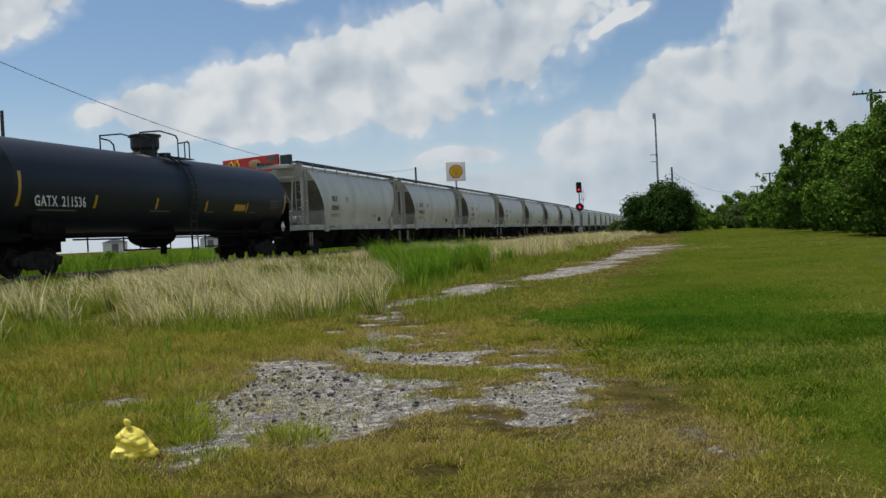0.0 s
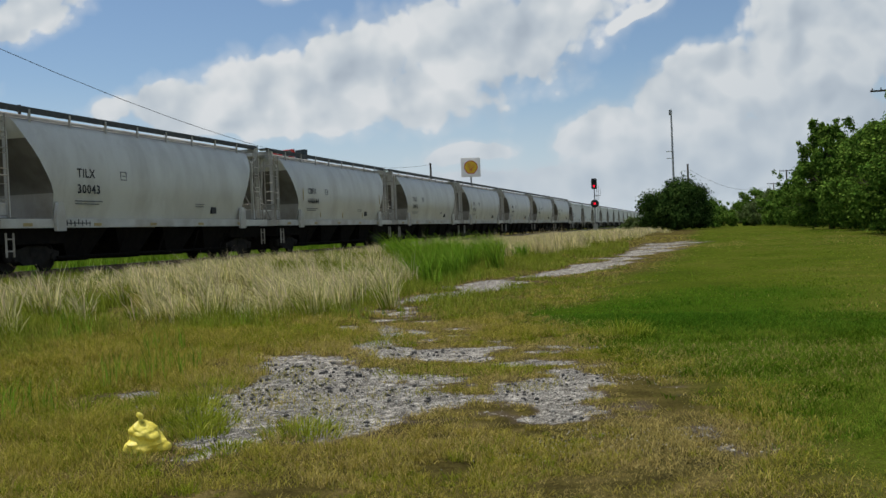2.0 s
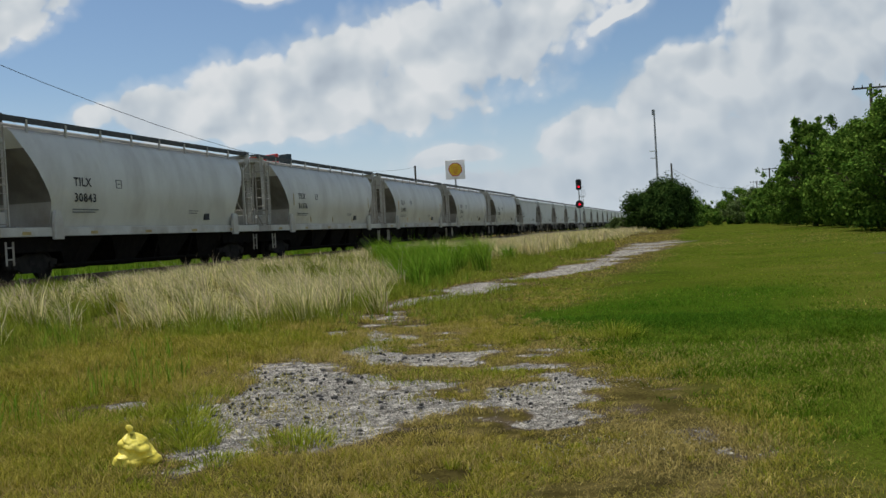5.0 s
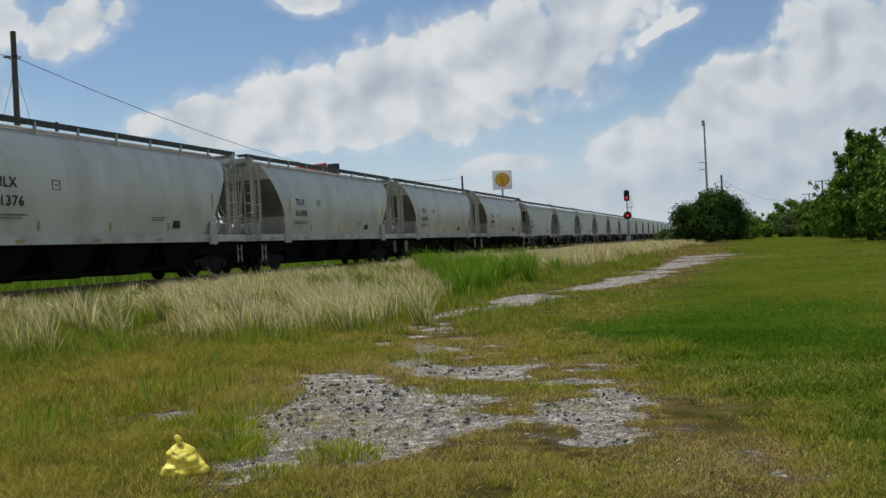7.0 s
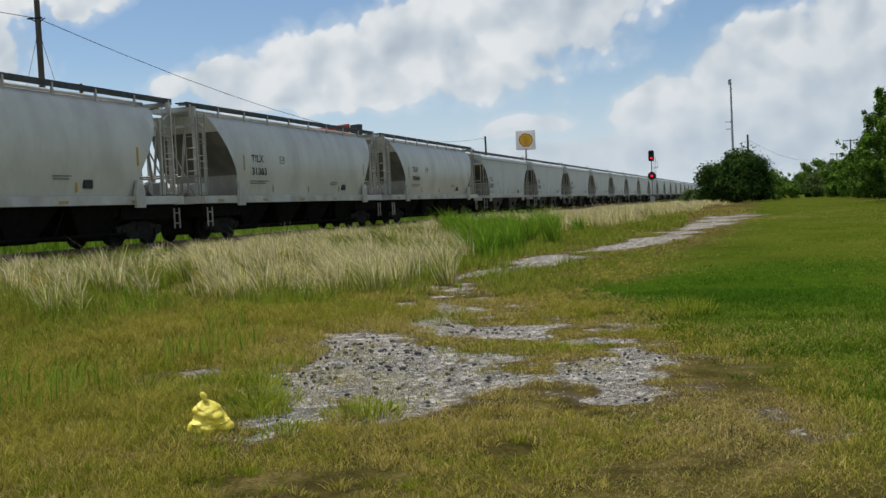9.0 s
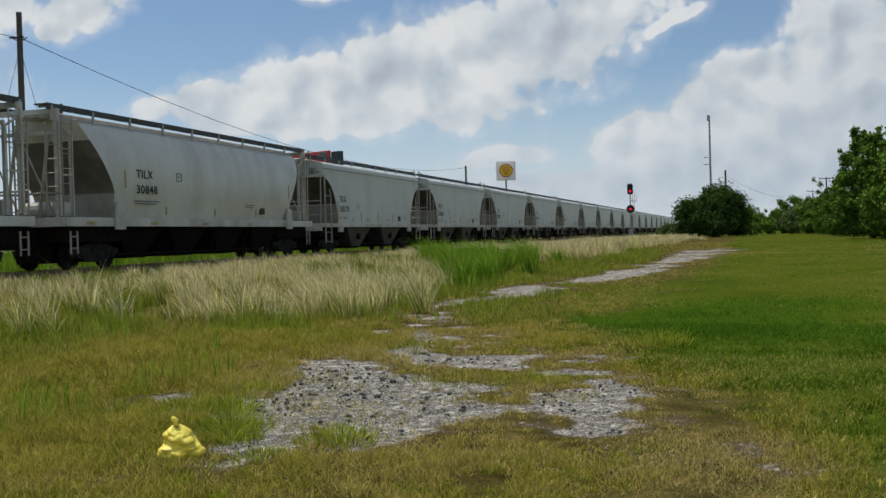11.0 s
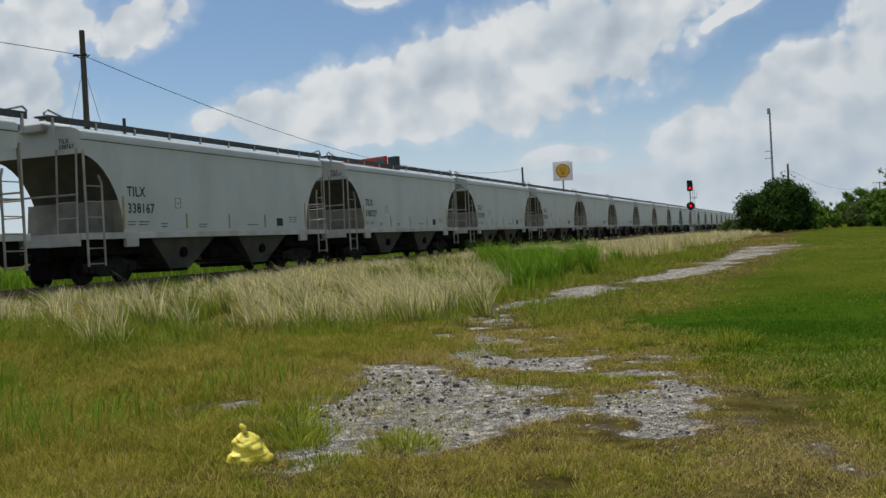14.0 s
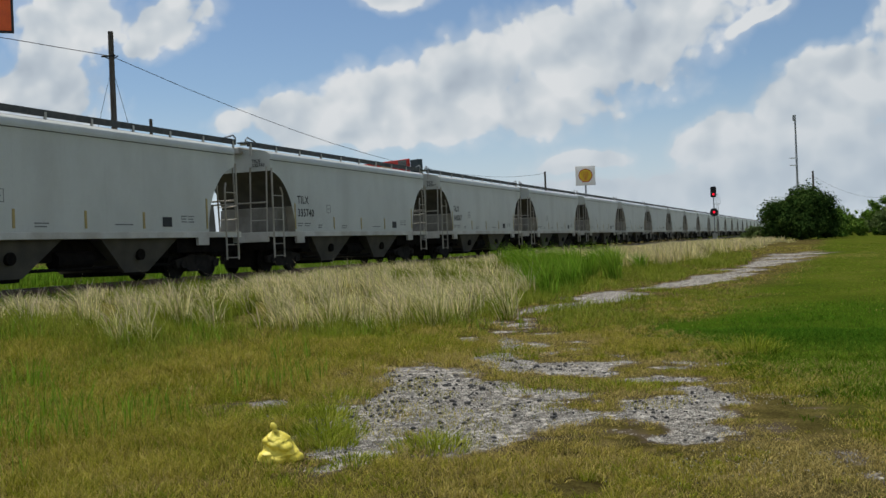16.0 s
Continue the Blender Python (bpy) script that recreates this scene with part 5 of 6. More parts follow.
def build_signal():
    x, y = bearing(8.13, 149.0)
    z = ground_z(x, y)
    sig = thing("railway_signal", pose(x, y, z, 0, 0, -8), "railway signal mast showing two red lights beside the track", "railway signal")
    bm = bmesh.new()
    bar(bm, (0, 0, 0), (0, 0, 7.6), 0.09, 10)
    box(bm, -0.35, 0.35, -0.35, 0.35, 0, 1.1, 0.04)
    part("post", bm, GALV, sig)
    for h in (7.15, 4.2):
        bm = bmesh.new()
        pts = [(-0.42, h - 0.55), (-0.36, h - 0.75), (0.36, h - 0.75), (0.42, h - 0.55), (0.42, h + 0.65), (0.3, h + 0.85), (-0.3, h + 0.85), (-0.42, h + 0.65)] if h > 5 else [(0.62 * math.cos(k * math.pi / 6), h + 0.62 * math.sin(k * math.pi / 6)) for k in range(12)]
        prism(bm, pts, -0.12, 0.0)
        for dz in ((0.4, -0.3) if h > 5 else (0.0,)):
            lathe(bm, [(0.19, 0.0), (0.19, 0.3), (0.16, 0.3), (0.16, 0.02)], pose(0, -0.12, h + dz, 90, 0, 0), 14)
        head = part("signal_head", bm, BLACK, sig, "black signal head with hood")
        bm = bmesh.new()
        bar(bm, (0, -0.13, h - (0.3 if h > 5 else 0)), (0, -0.2, h - (0.3 if h > 5 else 0)), 0.19, 16)
        part("lens", bm, LAMPRED, head, "glowing red lens")
    bm = bmesh.new()
    for k in range(16):
        bar(bm, (0.35, 0.15, 0.8 + 0.4 * k), (0.62, 0.15, 0.8 + 0.4 * k), 0.02, 5)
    for x0 in (0.35, 0.62):
        bar(bm, (x0, 0.15, 0.6), (x0, 0.15, 7.0), 0.025, 5)
    box(bm, -0.1, 0.9, -0.1, 0.4, 5.35, 5.42)
    bar(bm, (0.9, 0.0, 5.4), (0.9, 0.0, 6.4), 0.025, 5)
    part("ladder", bm, GALV, sig)


build_signal()


def build_signs():
    # petrol station sign
    x, y = bearing(0.98, 247)
    z = ground_z(x, y)
    sg = thing("petrol_sign", pose(x, y, z, 0, 0, 6), "tall white petrol station sign with a yellow and red emblem", "sign")
    bm = bmesh.new()
    bar(bm, (0, 0, 0), (0, 0, 15.0), 0.22, 10)
    part("post", bm, GALV, sg)
    bm = bmesh.new()
    box(bm, -2.45, 2.45, -0.35, 0.35, 14.55, 19.4, 0.08)
    panel = part("panel", bm, SIGNGLOW, sg, "white translucent sign panel")

    def fan(r, y0, cz, flat, mat, label):
        bm = bmesh.new()
        pts = [(r * math.cos(radians(a)), cz + r * 0.93 * math.sin(radians(a))) for a in range(-38, 219, 8)]
        pts += [(-r * 0.42, cz - r * flat), (r * 0.42, cz - r * flat)]
        prism(bm, pts, y0 - 0.03, y0)
        part("emblem", bm, mat, panel, label)

    fan(1.75, -0.37, 17.05, 0.98, SIGNRED, "red border of the emblem")
    fan(1.54, -0.41, 17.05, 0.95, SIGNYELLOW, "yellow fan-shaped emblem")
    bm = bmesh.new()
    for a in (-48, -30, -15, 0, 15, 30, 48):
        bar(bm, (0.35 * math.sin(radians(a)), -0.45, 15.95), (1.3 * math.sin(radians(a)), -0.45, 17.0 + 1.1 * math.cos(radians(a))), 0.035, 5)
    part("ribs", bm, SIGNRED, panel)
    # red restaurant board behind the train
    x, y = bearing(-10.8, 146)
    z = ground_z(x, y)
    bd = thing("billboard", pose(x, y, z, 0, 0, -38), "red roadside billboard with plain yellow arches above the train", "billboard")
    bm = bmesh.new()
    box(bm, -6.6, 5.6, -0.2, 0.2, 10.2, 13.8, 0.05)
    part("panel", bm, REDSIGN, bd)
    bm = bmesh.new()
    for k in (-1, 1):
        pts = [(k * 0.65 + 0.65 * math.cos(radians(a)), 11.7 + 1.7 * math.sin(radians(a))) for a in range(0, 181, 15)]
        for a, b in zip(pts, pts[1:]):
            bar(bm, (a[0] - 3.9, -0.24, a[1]), (b[0] - 3.9, -0.24, b[1]), 0.15, 6)
    part("arches", bm, SIGNYELLOW, bd, "two plain yellow arches")
    bm = bmesh.new()
    bmesh.ops.create_uvsphere(bm, u_segments=12, v_segments=6, radius=1.0, matrix=Matrix.Translation((0.6, -0.2, 12.8)) @ Matrix.Diagonal((1.3, 0.06, 0.6, 1)))
    part("food_picture", bm, material("tan_print", (0.55, 0.33, 0.16), rough=0.5), bd)
    bm = bmesh.new()
    box(bm, 3.4, 5.2, -0.24, -0.19, 12.8, 13.65)
    part("grey_print", bm, GREYMARK, bd)
    for k in (-4, 0, 4):
        bm = bmesh.new()
        box(bm, k - 0.2, k + 0.2, -0.1, 0.3, -0.2, 10.4)
        part("leg", bm, BLACK, bd)
    bm = bmesh.new()
    box(bm, 5.7, 7.4, 0.1, 1.0, 11.0, 13.6, 0.05)
    part("end_box", bm, material("dark_teal_box", (0.03, 0.05, 0.06), rough=0.5), bd)
    # orange board whose lower corner shows high up
    x, y = at(33.53, 33.00)[:2]
    z = ground_z(x, y)
    ob = thing("orange_sign", pose(x, y, z, 0, 0, 25), "orange sign board with a black border on a post", "sign")
    bm = bmesh.new()
    bar(bm, (-1.5, 0.15, -0.2), (-1.5, 0.15, 12.29), 0.15, 10)
    part("post", bm, GALV, ob)
    bm = bmesh.new()
    box(bm, -3.0, 0.0, -0.05, 0.05, 11.79 - z, 14.79 - z, 0.02)
    part("border", bm, BLACK, ob)
    bm = bmesh.new()
    box(bm, -2.9, -0.1, -0.075, -0.03, 11.89 - z, 14.69 - z, 0.02)
    part("face", bm, ORANGE, ob)


build_signs()


def build_far_side():
    """Small things seen under the wagons, beyond the track."""
    for az, d, w in ((-18.6, 150, 3.4), (-13.4, 160, 3.2), (-26.5, 140, 6.0)):
        x, y = bearing(az, d)
        shed = thing("metal_shed", pose(x, y, ground_z(x, y), 0, 0, -az), "small white metal shed beyond the railway", "shed", "far sheds")
        bm = bmesh.new()
        box(bm, -w / 2, w / 2, -1.5, 1.5, -0.2, 2.2)
        part("wall", bm, SIGNWHITE, shed)
        bm = bmesh.new()
        prism(bm, [(-w / 2 - 0.15, 2.2), (w / 2 + 0.15, 2.2), (0, 2.8)], -1.7, 1.7)
        part("roof", bm, GALV, shed)
        bm = bmesh.new()
        box(bm, -0.45, 0.45, -1.53, -1.49, 0.0, 2.0)
        part("door", bm, GREYMARK, shed)
    x, y = at(25.0, 27.0)[:2]
    post = thing("marker_post", pose(x, y, ground_z(x, y)), "yellow pipeline marker post in the grass beyond the track", "marker post")
    bm = bmesh.new()
    lathe(bm, [(0.05, -0.2), (0.05, 1.0), (0.065, 1.01), (0.065, 1.25), (0.05, 1.3), (0.01, 1.32)], Matrix(), 12)
    part("post", bm, BAG, post)


build_far_side()

# ---- trees and bushes ----


def leaf_cloud(name, centres, radii, count, size, mat, parent, seed):
    """Leaves as small bent quads on the outside of overlapping lumps, thinner below and within."""
    rng = np.random.RandomState(seed)
    weight = np.array([r[0] * r[2] for r in radii])
    k = rng.choice(len(centres), count, p=weight / weight.sum())
    d = rng.normal(size=(count, 3)) + np.array([0, 0, 0.35])
    d /= np.linalg.norm(d, axis=1, keepdims=True)
    rad = np.where(rng.rand(count, 1) < 0.8, rng.normal(0.82, 0.27, (count, 1)), rng.uniform(0.1, 1.6, (count, 1)))
    p = np.array(centres)[k] + d * np.array(radii)[k] * np.abs(rad)
    out = d * 1.1 + rng.normal(size=(count, 3)) * 0.5 + np.array([0, 0, 0.35])
    out /= np.linalg.norm(out, axis=1, keepdims=True)
    side = np.cross(out, rng.normal(size=(count, 3)))
    side /= np.linalg.norm(side, axis=1, keepdims=True)
    up = np.cross(out, side)
    s = rng.uniform(0.6, 1.3, (count, 1)) * size
    v = np.stack([p - side * s * 0.5, p + up * s * 0.2 + out * s * 0.12 - up * s * 0.55, p + side * s * 0.5, p + up * s * 0.7], 1)
    v = v[v[:, :, 2].min(1) > 0.05]
    n = len(v)
    ob = fast_mesh(name, v.reshape(-1, 3), np.arange(n * 4), np.arange(n) * 4, np.full(n, 4), mat)
    ob.parent = parent
    return ob


def tree(x, y, h, spread, mat, seed, leaves=9000, leaf=0.3, trunk=0.25, low=0.15, name="tree", label="broad leafy green tree at the edge of the lawn", lumps=120, dome=False):
    """Trunk and limbs, and a crown of rounded leafy lumps with gaps between them."""
    rng = random.Random(seed)
    t = thing(name, pose(x, y, ground_z(x, y)), label, "tree" if name == "tree" else "bush", "trees by the lawn" if name == "tree" else "")
    bm = bmesh.new()
    bar(bm, (0, 0, -0.2), (0.1, 0, h * 0.55), trunk, 9, trunk * 0.5)
    centres, radii = [], []
    bottom = h * low
    for k in range(lumps):
        a = 2.4 * k + rng.uniform(-0.5, 0.5)
        f = (k + rng.random()) / lumps
        if dome:
            el, reach = math.asin(min(0.98, f)), rng.uniform(0.5, 0.95)
            c = (spread * reach * math.cos(el) * math.cos(a), spread * reach * math.cos(el) * math.sin(a), h * (0.06 + 0.80 * reach * math.sin(el)))
            r = spread * rng.uniform(0.15, 0.36)
        else:
            # wide from a third of the height, drawn in towards the top
            girth = math.sin(math.pi * min(1.0, 0.18 + 0.80 * f)) ** 0.7
            reach = spread * girth * rng.choice((0.35, 0.6, 0.8, 0.9, 1.0, 1.1))
            c = (reach * math.cos(a), reach * math.sin(a), bottom + (h * 0.93 - bottom) * f)
            r = spread * rng.uniform(0.12, 0.30) * (1.0 - 0.35 * f)
        centres.append(c)
        radii.append((r, r, r * rng.uniform(0.65, 0.95)))
        bar(bm, (0.05, 0, min(h * 0.5, c[2] * 0.6)), c, trunk * 0.22, 4, 0.02)
    # loose sprays that break the outline
    for k in range(lumps // 3):
        c = rng.choice(centres)
        q = 1.0 + rng.uniform(0.12, 0.30)
        r = spread * rng.uniform(0.06, 0.12)
        centres.append((c[0] * q, c[1] * q, min(h, c[2] * (1 + rng.uniform(0.0, 0.12)))))
        radii.append((r, r, r))
    part("trunk", bm, BARK, t)
    leaf_cloud("crown", centres, radii, leaves, leaf, mat, t, seed)
    return t


def build_trees():
    spots = [(21.0, 84, 8.7, 2.7), (23.4, 72, 7.5, 3.1), (25.4, 62, 7.7, 3.5), (28.2, 60, 8.6, 4.4), (31.3, 64, 10.0, 4.8), (22.6, 80, 7.2, 2.8), (26.8, 76, 9.2, 3.6), (20.2, 100, 6.6, 3.0)]
    for k, (az, d, h, w) in enumerate(spots):
        tree(*bearing(az, d), h, w, LEAF_MID, 100 + k, leaves=40000 if d < 85 else 22000, leaf=0.17, low=0.06)
    for k, (az, d, h, w) in enumerate([(18.9, 128, 5.2, 3.4), (18.0, 150, 5.0, 4.0), (17.1, 185, 6.4, 4.2), (19.5, 112, 4.6, 3.0), (16.5, 230, 4.6, 4.0), (16.9, 150, 1.6, 1.3)]):
        tree(*bearing(az, d), h, w, LEAF_PALE if k in (1, 4) else LEAF_MID, 140 + k, leaves=12000, leaf=0.26, low=0.06, lumps=60, label="smaller leafy tree in the far hedge line")
    # the big dark bush by the track and the paler one behind it
    tree(*bearing(12.7, 125), 7.6, 4.7, LEAF_DARK, 170, leaves=46000, leaf=0.24, trunk=0.2, name="bush", label="large dark green bush beside the railway", lumps=70, dome=True)
    tree(*bearing(14.75, 142), 4.6, 3.2, LEAF_MID, 171, leaves=14000, leaf=0.24, trunk=0.15, name="bush", label="smaller paler green bush behind the large one", lumps=30, dome=True)
    tree(*bearing(10.35, 128), 2.2, 1.8, LEAF_PALE, 172, leaves=3000, leaf=0.25, trunk=0.08, name="bush", label="low pale green scrub beside the railway", lumps=14, dome=True)
    # low shrubs beyond the track, seen under the wagons
    for k, (s, w) in enumerate(((36.7, 0.85), (42.0, 0.7), (47.6, 0.6), (50.4, 0.6), (54.8, 0.7), (62.0, 0.8))):
        tree(*at(s, 27.0)[:2], 1.05, w, LEAF_BRIGHT, 180 + k, leaves=2600, leaf=0.11, trunk=0.04, name="bush", label="low bright green shrub beyond the railway track", lumps=12, dome=True)


build_trees()

# ---- the yellow bag ----


def build_bag():
    x, y = -2.41, 7.36
    bag = thing("plastic_bag", pose(x, y, ground_z(x, y) - 0.01, 0, 0, 10), "crumpled bright yellow plastic bag knotted on top in the grass", "bag")
    prof = [(0.02, 0.0), (0.150, 0.0), (0.168, 0.03), (0.162, 0.065), (0.146, 0.09), (0.114, 0.108), (0.112, 0.13), (0.112, 0.16), (0.098, 0.19), (0.066, 0.22), (0.036, 0.238), (0.016, 0.246)]
    bm = bmesh.new()
    rings, sides = [], 84
    zs = np.linspace(0, 1, 56)
    key = np.linspace(0, 1, len(prof))
    for r0, z in zip(np.interp(zs, key, [c[0] for c in prof]), np.interp(zs, key, [c[1] for c in prof])):
        ring = []
        for k in range(sides):
            a = 2 * math.pi * k / sides
            spread = smooth01((0.13 - z) / 0.13)
            fold = 0.10 * math.sin(3 * a + 34 * z) + 0.17 * abs(math.sin(2.5 * a - 26 * z + 0.6)) - 0.1 + 0.05 * math.sin(9 * a + 40 * z) + 0.06 * math.sin(70 * z + 2 * a)
            lobes = spread * (0.16 * max(0, math.cos(a)) ** 6 + 0.24 * max(0, math.cos(a - math.pi)) ** 6 - 0.14)
            r1 = r0 * (1 + 0.5 * fold * min(1, z / 0.05 + 0.3) + lobes)
            spot = Vector((r0 * math.cos(a), r0 * math.sin(a), z * 1.6))
            r1 += (0.026 * abs(noise.noise(spot * 9)) + 0.008 * abs(noise.noise(spot * 26)) - 0.006) * min(1, r0 / 0.06)
            ring.append(bm.verts.new((r1 * math.cos(a) - 0.03 * smooth01((z - 0.1) / 0.15), r1 * math.sin(a), z * (1 + 0.06 * math.sin(2 * a + 0.8)))))
        rings.append(ring)
    for a, b in zip(rings, rings[1:]):
        for k in range(sides):
            bm.faces.new((a[k], a[(k + 1) % sides], b[(k + 1) % sides], b[k]))
    bm.faces.new(rings[-1])
    part("sack", bm, BAG, bag, smooth=True)
    bm = bmesh.new()
    rings = []
    for r0, z, dx in ((0.022, 0.25, 0), (0.015, 0.268, -0.004), (0.024, 0.28, -0.006), (0.026, 0.295, -0.01), (0.018, 0.31, -0.016), (0.008, 0.318, -0.02)):
        rings.append([bm.verts.new((r0 * (1 + 0.2 * math.sin(3 * k)) * math.cos(k * math.pi / 5) - 0.03 + dx, r0 * math.sin(k * math.pi / 5), z)) for k in range(10)])
    for a, b in zip(rings, rings[1:]):
        for k in range(10):
            bm.faces.new((a[k], a[(k + 1) % 10], b[(k + 1) % 10], b[k]))
    bm.faces.new(rings[-1])
    part("knot", bm, BAG, bag)


build_bag()

# ---- gravel and grass ----


def build_gravel():
    rng = np.random.RandomState(5)
    n = 90000
    x, y = rng.uniform(-3.8, 2.4, n), rng.uniform(5.6, 17, n)
    ok = gravel_mask(x, y) > rng.uniform(-0.25, 0.35, n)
    x, y = x[ok][:20000], y[ok][:20000]
    size = rng.uniform(0.003, 0.009, len(x)) * (1 + 1.2 * (rng.rand(len(x)) > 0.94))
    stones("gravel_stones", np.stack([x, y, height(x, y) + 0.0, size], 1), STONE, "pale limestone gravel strewn over bare ground", 6)
    x, y = np.concatenate([rng.normal(c[0], c[2], 450) for c in ((0.65, 6.9, 0.25), (1.45, 7.4, 0.3), (1.5, 8.7, 0.3), (1.5, 10.2, 0.35))]), np.concatenate([rng.normal(c[0], c[1], 450) for c in ((6.9, 0.25), (7.4, 0.3), (8.7, 0.4), (10.2, 0.4))])
    stones("scattered_gravel", np.stack([x, y, height(x, y) - 0.001, rng.uniform(0.003, 0.008, len(x))], 1), STONE, "pale gravel scattered thinly through the grass", 16)
    x, y = rng.uniform(0.2, 1.7, 700), rng.uniform(7.4, 12, 700)
    ok = gravel_mask(x, y) > 0.1
    stones("dark_chips", np.stack([x[ok], y[ok], height(x[ok], y[ok]) + 0.004, 0.005 + 0.02 * rng.rand(ok.sum()) ** 4], 1), DARKSTONE, "small dark chips of asphalt on pale gravel", 8)
    n = 9000
    x, y = rng.uniform(-3.0, 0.2, n), rng.uniform(7.4, 13.6, n)
    ok = gravel_mask(x, y) + 0.5 * (rough_noise(x, y, 1.2, 77) - 0.5) - 0.25 * (x + 1.6) + 0.10 * (y - 10.2) > rng.uniform(0.1, 0.7, n)
    x, y = x[ok][:800], y[ok][:800]
    stones("asphalt_lumps", np.stack([x, y, height(x, y) + 0.005, 0.006 + 0.03 * rng.rand(len(x)) ** 3.5], 1), DARKSTONE, "dark broken asphalt lumps among the gravel", 7)


def blades(name, x, y, h, w, mat, label, seed, lean=0.35, droop=0.25, wind=0.0, out=None):
    """Grass blades: each a tapered strip bent over, in one mesh."""
    rng = np.random.RandomState(seed)
    n = len(x)
    a = rng.uniform(0, 2 * np.pi, n)
    side = np.stack([np.cos(a), np.sin(a), np.zeros(n)], 1)
    b = rng.uniform(0, 2 * np.pi, n) if out is None else out + rng.normal(0, 0.5, n)
    tilt = np.abs(rng.normal(0, lean, n))
    d = np.stack([np.cos(b) * tilt - wind, np.sin(b) * tilt, np.ones(n)], 1)
    d /= np.linalg.norm(d, axis=1, keepdims=True)
    p = np.stack([x, y, height(x, y) - 0.01], 1)
    hh, ww = h[:, None], w[:, None]
    mid = p + d * hh * 0.55
    tip = p + d * hh + np.stack([np.cos(b) * droop - wind, np.sin(b) * droop, -0.25 * np.ones(n) * droop], 1) * hh * rng.uniform(0.3, 1.2, (n, 1))
    v = np.stack([p - side * ww * 0.5, p + side * ww * 0.5, mid + side * ww * 0.38, mid - side * ww * 0.38, tip], 1).reshape(-1, 3)
    i = np.arange(n) * 5
    loops = np.stack([i, i + 1, i + 2, i + 3, i + 3, i + 2, i + 4], 1).ravel()
    starts = np.stack([np.arange(n) * 7, np.arange(n) * 7 + 4], 1).ravel()
    totals = np.tile([4, 3], n)
    ob = fast_mesh(name, v, loops, starts, totals, mat)
    return tagged(ob, label, "grass", kind="stuff")


def scatter(n, r0, r1, a0, a1, rng, power=1.0):
    """Points over a sector of the plan, evenly per area (power 2) or denser near (1)."""
    r = (r0 ** power + (r1 ** power - r0 ** power) * rng.rand(n)) ** (1 / power)
    a = np.radians(rng.uniform(a0, a1, n))
    return r * np.sin(a), r * np.cos(a), r


